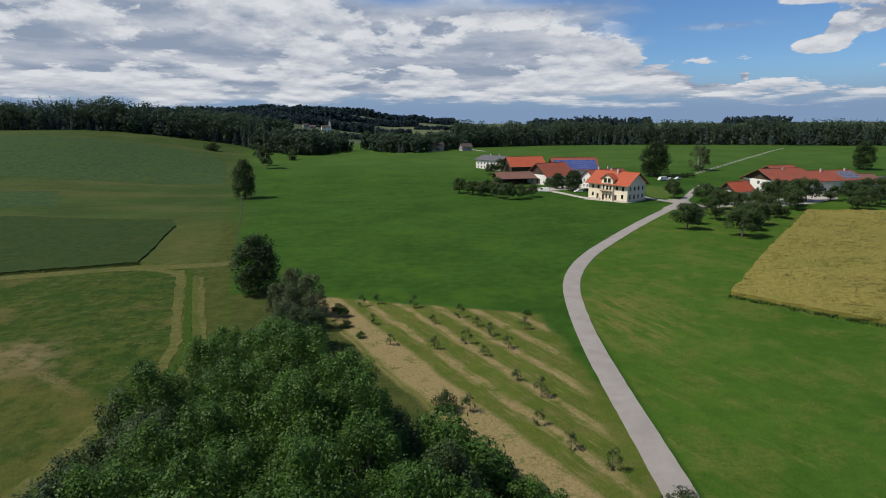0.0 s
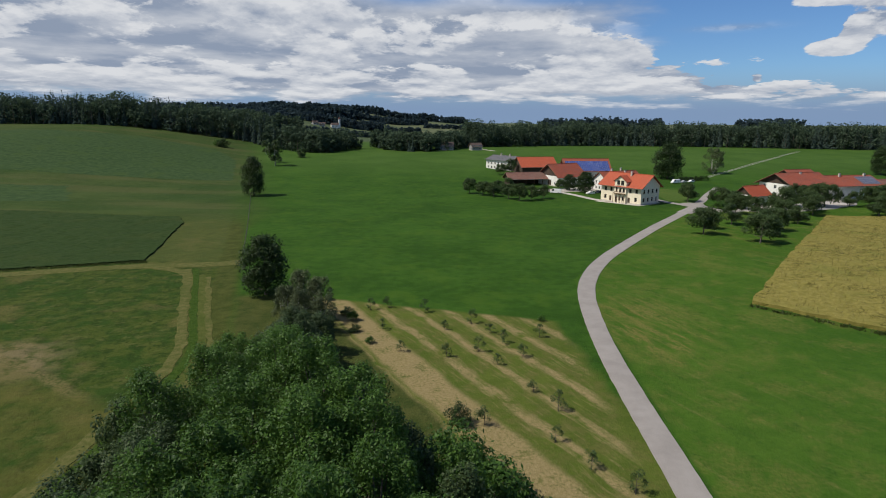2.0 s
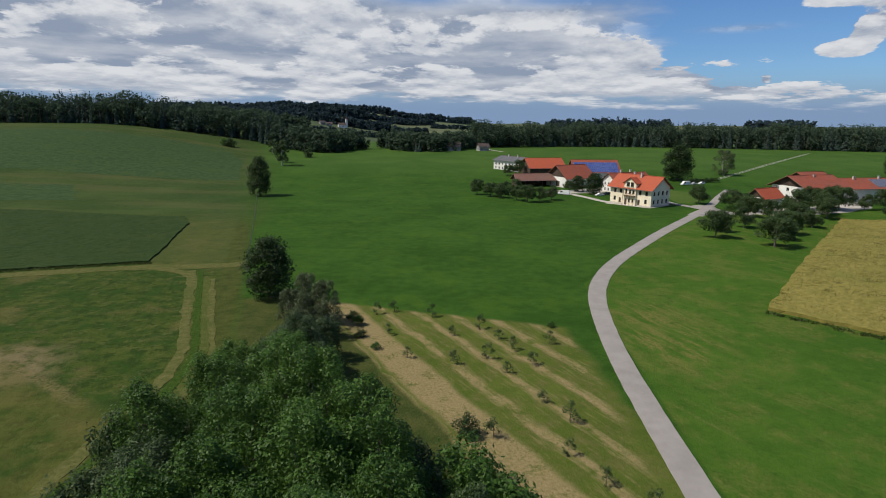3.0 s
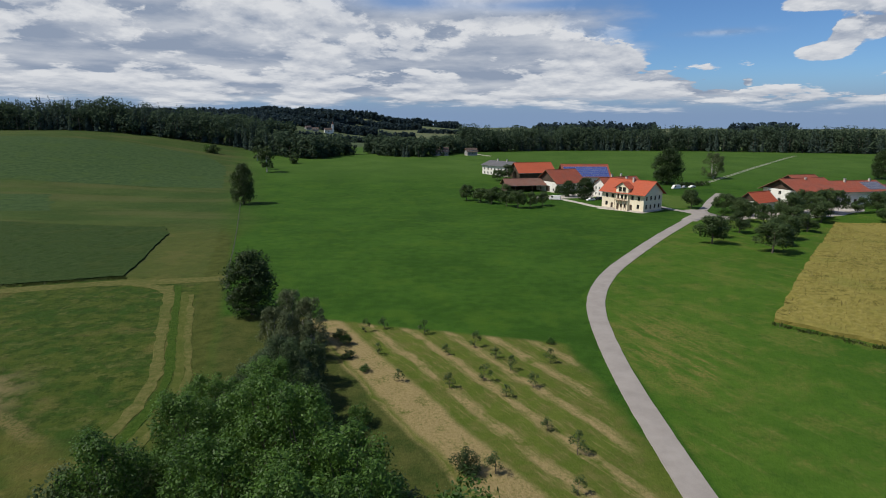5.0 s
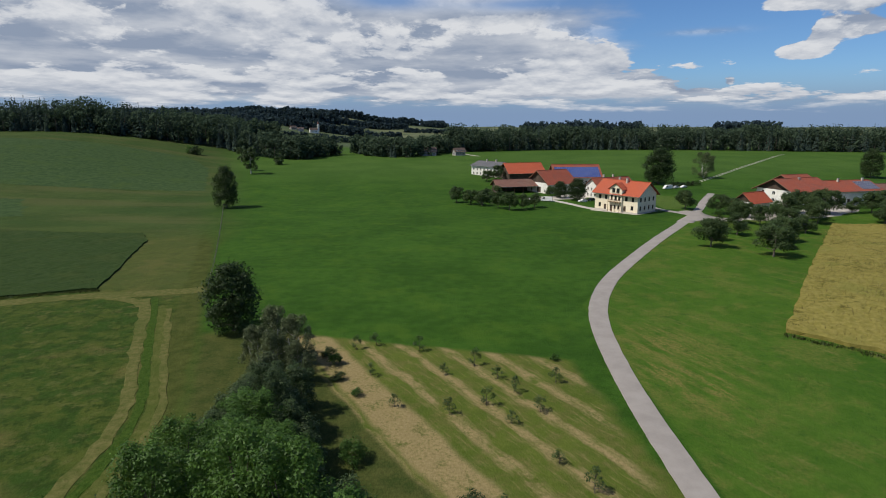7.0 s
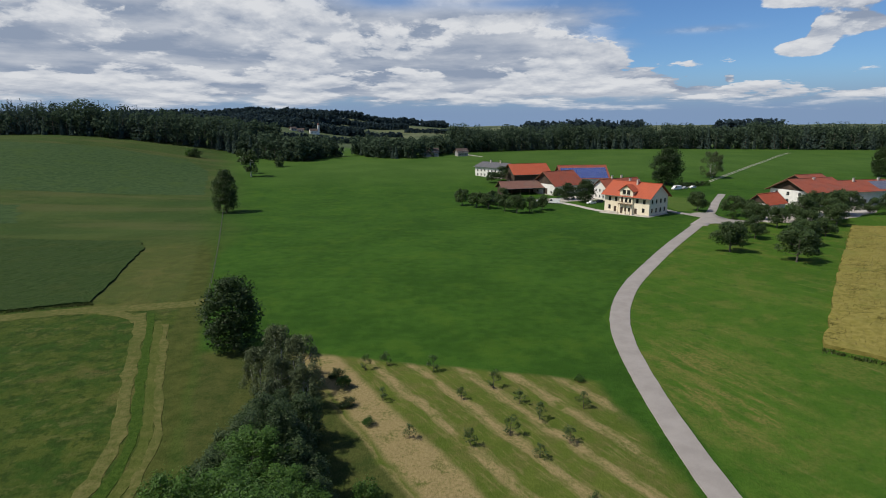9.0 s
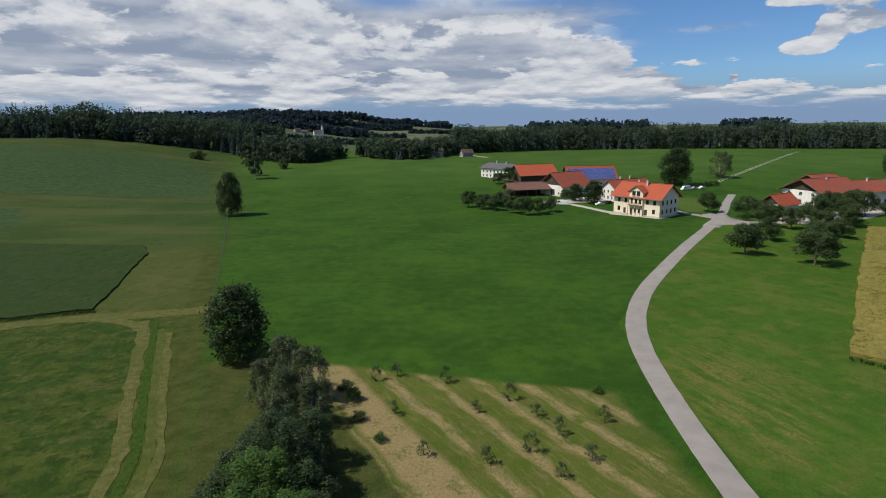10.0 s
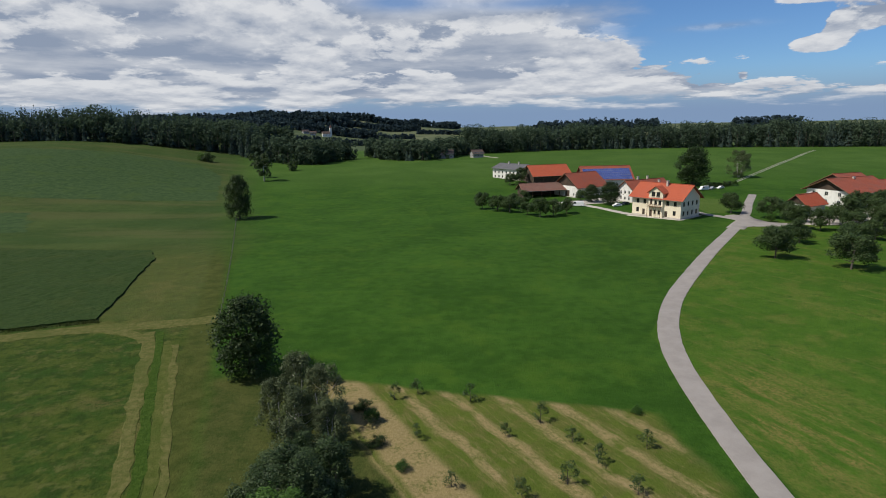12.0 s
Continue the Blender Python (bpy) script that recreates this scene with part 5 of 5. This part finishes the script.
def church(x, y):
    ob = thing("church", "white village church with a brown roof and a slim tower", "church", x, y, None, 25)
    part("nave_wall", boxes((0, 22, 0, 11, -3, 8)), WHITE, ob)
    for m in (Matrix.Identity(4), pose(22, 11, 0, 0, 0, 180)):
        part("nave_roof", transform(roof_side(5.5, 22, 8, 14, 0.5, 0.25, 0.4), m), TILE_DULL, ob)
    for m in (pose(0, 11, 0, 0, 0, -90), pose(22, 0, 0, 0, 0, 90)):
        part("nave_gable", transform(gable_mesh(11, 8.003, 5.8, 0.3), m), WHITE, ob)
    part("tower", boxes((22.3, 27.3, 3, 8, -3, 24)), WHITE, ob)
    bm = bmesh.new()
    base = [bm.verts.new(p) for p in ((22.0, 2.7, 24.003), (27.6, 2.7, 24.003), (27.6, 8.3, 24.003), (22.0, 8.3, 24.003))]
    tip = bm.verts.new((24.8, 5.5, 33))
    bm.faces.new(base[::-1])
    for i in range(4):
        bm.faces.new((base[i], base[(i + 1) % 4], tip))
    part("spire", bm, TILE_BROWN, ob)
    for i in range(5):
        part("window", boxes((2 + i * 4, 3.2 + i * 4, -0.06, -0.003, 2.5, 6)), PANE, ob)
    ob.scale = (0.62, 0.62, 0.62)


church(-212, 1030)
for x, y, turn in ((-232, 1022, 10), (-246, 1036, 40)):
    far_box_house(x, y, turn, "grey village house with a brown roof")


# ---- vehicles ----
def car(x, y, turn, paint, label, category="car", long=4.3, wide=1.78, tall=1.48, van=False):
    ob = thing(category, label, category, x, y, None, turn, "parked cars")
    h = wide / 2
    if van:
        side = [(-0.5, 0.28), (-0.5, 0.95), (-0.49, 1.0), (-0.40, 0.98), (-0.33, 1.0), (0.5, 1.0), (0.5, 0.28)]
        side = [(-0.5, 0.16), (-0.5, 0.45), (-0.38, 0.56), (-0.28, 0.97), (-0.22, 1.0), (0.49, 1.0), (0.5, 0.95), (0.5, 0.16)]
        glass = [(-0.365, 0.57), (-0.285, 0.93), (-0.12, 0.93), (-0.12, 0.57)]
    else:
        side = [(-0.5, 0.18), (-0.5, 0.48), (-0.46, 0.56), (-0.24, 0.64), (-0.10, 0.97), (0.05, 1.0), (0.26, 0.96), (0.42, 0.68), (0.5, 0.62), (0.5, 0.2)]
        glass = [(-0.215, 0.66), (-0.09, 0.93), (0.05, 0.955), (0.24, 0.92), (0.36, 0.68)]
    bm = bmesh.new()
    rings = []
    for k in (-1.0, -0.96, 0.96, 1.0):
        pinch = 0.97 if abs(k) == 1 else 1.0
        rings.append([bm.verts.new((a * long * pinch, h * k * (1 - 0.14 * max(0, b - 0.55)), b * tall * (pinch if b > 0.5 else 1))) for a, b in side])
    for r, s in zip(rings, rings[1:]):
        for i in range(len(side)):
            j = (i + 1) % len(side)
            bm.faces.new((r[i], s[i], s[j], r[j]))
    bm.faces.new(rings[0])
    bm.faces.new(rings[-1][::-1])
    bmesh.ops.recalc_face_normals(bm, faces=bm.faces)
    part("body", bm, paint, ob)
    for s in (-1, 1):
        bm = bmesh.new()
        out = [bm.verts.new((a * long, s * (h + 0.012) * (1 - 0.14 * max(0, b - 0.55)), b * tall)) for a, b in glass]
        inn = [bm.verts.new((v.co.x, v.co.y - s * 0.05, v.co.z)) for v in out]
        bm.faces.new(out)
        bm.faces.new(inn[::-1])
        for i in range(len(out)):
            j = (i + 1) % len(out)
            bm.faces.new((out[j], out[i], inn[i], inn[j]))
        bmesh.ops.recalc_face_normals(bm, faces=bm.faces)
        part("side_window", bm, PANE, ob)
        for a in (-0.31, 0.31):
            bm = bmesh.new()
            bmesh.ops.create_cone(bm, cap_ends=True, segments=14, radius1=0.32, radius2=0.32, depth=0.22, matrix=pose(a * long, s * (h - 0.10), 0.32, 90))
            w = part("wheel", bm, RUBBER, ob)
            bm = bmesh.new()
            bmesh.ops.create_cone(bm, cap_ends=True, segments=10, radius1=0.2, radius2=0.17, depth=0.05, matrix=pose(a * long, s * (h + 0.025), 0.32, -90 * s))
            part("rim", bm, METAL, w)
        part("headlight", boxes((-0.5 * long - 0.012, -0.5 * long + 0.05, s * h * 0.72 - 0.14, s * h * 0.72 + 0.14, 0.42 * tall, 0.47 * tall)), FRAME, ob)
    return ob


car(133.5, 336, 20, PAINT_WHITE, "white delivery van parked by the hedge", "van", 5.4, 2.0, 2.3, True)
car(139.5, 339, 35, PAINT_SILVER, "silver car parked behind the farmhouse")
car(145, 341, 25, PAINT_WHITE, "white car parked behind the farmhouse")
car(71.5, 288, 15, PAINT_WHITE, "white car parked beside the farmhouse path")
car(76.5, 292, 30, PAINT_DARK, "dark car parked before the white wing")
car(54.5, 292, -20, PAINT_WHITE, "white van parked on the gravel path", "van", 5.6, 2.0, 2.3, True)
car(49, 297, 10, PAINT_WHITE, "white car parked beside the timber shed")


# ---- fence along the pasture ----
def fence(points, gap, label):
    ob = tagged(new("fence"), label, "fence")
    x0, y0 = points[0]
    ob.matrix_world = pose(x0, y0, height(x0, y0))
    line = curve_points(points, gap)
    feet = [Vector((p.x - x0, p.y - y0, height(p.x, p.y) - height(x0, y0))) for p in line]
    for f in feet:
        part("post", boxes((f.x - 0.06, f.x + 0.06, f.y - 0.06, f.y + 0.06, f.z - 0.3, f.z + 1.25)), POST, ob)
    for h in (0.55, 1.05):
        bm = bmesh.new()
        tube(bm, [f + Vector((0.07, 0, h)) for f in feet], [0.012] * len(feet), 4)
        part("wire", bm, RUBBER, ob)


fence([(-55.6, 146.5), (-63.6, 172), (-75.3, 208), (-98, 276)], 4.0, "old wire fence on grey wooden posts")


# ---- weeds, tufts and straw ----
def scatter(name, label, category, spots, blade, per, spread, tall, material, seed, lie=0.5):
    """Many small clumps of blades as one mesh."""
    g = np.random.default_rng(seed)
    base = np.array([(x, y, height(x, y)) for x, y in spots])
    k = len(base)
    at = np.repeat(base, per, axis=0)
    at[:, :2] += g.normal(0, spread, (k * per, 2))
    lean = g.normal(0, lie, (k * per, 3))
    lean[:, 2] = 1 if lie < 1 else 0.4
    lean /= np.linalg.norm(lean, axis=1)[:, None]
    side = np.cross(lean, g.normal(size=lean.shape))
    side /= np.linalg.norm(side, axis=1)[:, None] + 1e-9
    h = tall * g.uniform(0.5, 1.3, (k * per, 1))
    w = blade * g.uniform(0.6, 1.4, (k * per, 1))
    v = np.stack([at - side * w, at + side * w, at + lean * h + side * w * 0.5, at + lean * h - side * w * 0.5], 1).reshape(-1, 3)
    tagged(new(name, leaf_mesh(name, v, np.arange(len(v)).reshape(-1, 4), material)), label, category, kind="stuff")


WEED = leaf_material("weeds", (0.030, 0.052, 0.010), (0.078, 0.092, 0.024), (0.08, 0.11, 0.03))
EAR = leaf_material("wheat_ears", (0.190, 0.165, 0.050), (0.300, 0.255, 0.095), (0.30, 0.24, 0.07))
rng = random.Random(77)
edge_line = curve_points([(62, 114), (73.7, 102.6), (82, 96), (104, 76), (131, 52)], 0.35)
scatter("weeds", "dark weeds along the edge of the wheat", "weeds", [(p.x + rng.gauss(-0.6, 0.5), p.y + rng.gauss(-0.6, 0.5)) for p in edge_line if rng.random() < 0.8], 0.08, 12, 0.35, 0.50, WEED, 1)
edge_line = curve_points([(-80.5, 146), (-90, 143.4), (-112, 135.6), (-150, 124)], 0.4)
scatter("weeds", "rank grass along the edge of the maize", "weeds", [(p.x + rng.gauss(0, 0.4), p.y + rng.gauss(-0.2, 0.4)) for p in edge_line], 0.08, 10, 0.3, 0.5, WEED, 2)
wheat_spots = [(rng.uniform(62, 150), rng.uniform(70, 215)) for _ in range(9000)]
WHEAT_PLOT = [(63, 115), (103, 166), (144, 217), (150, 215), (150, 60), (131, 54), (104, 78), (82, 98)]
scatter("wheat_ears", "golden ears standing above the wheat", "wheat", [s for s in wheat_spots if inside_outline(*s, WHEAT_PLOT)], 0.07, 5, 0.4, 1.0, EAR, 3)
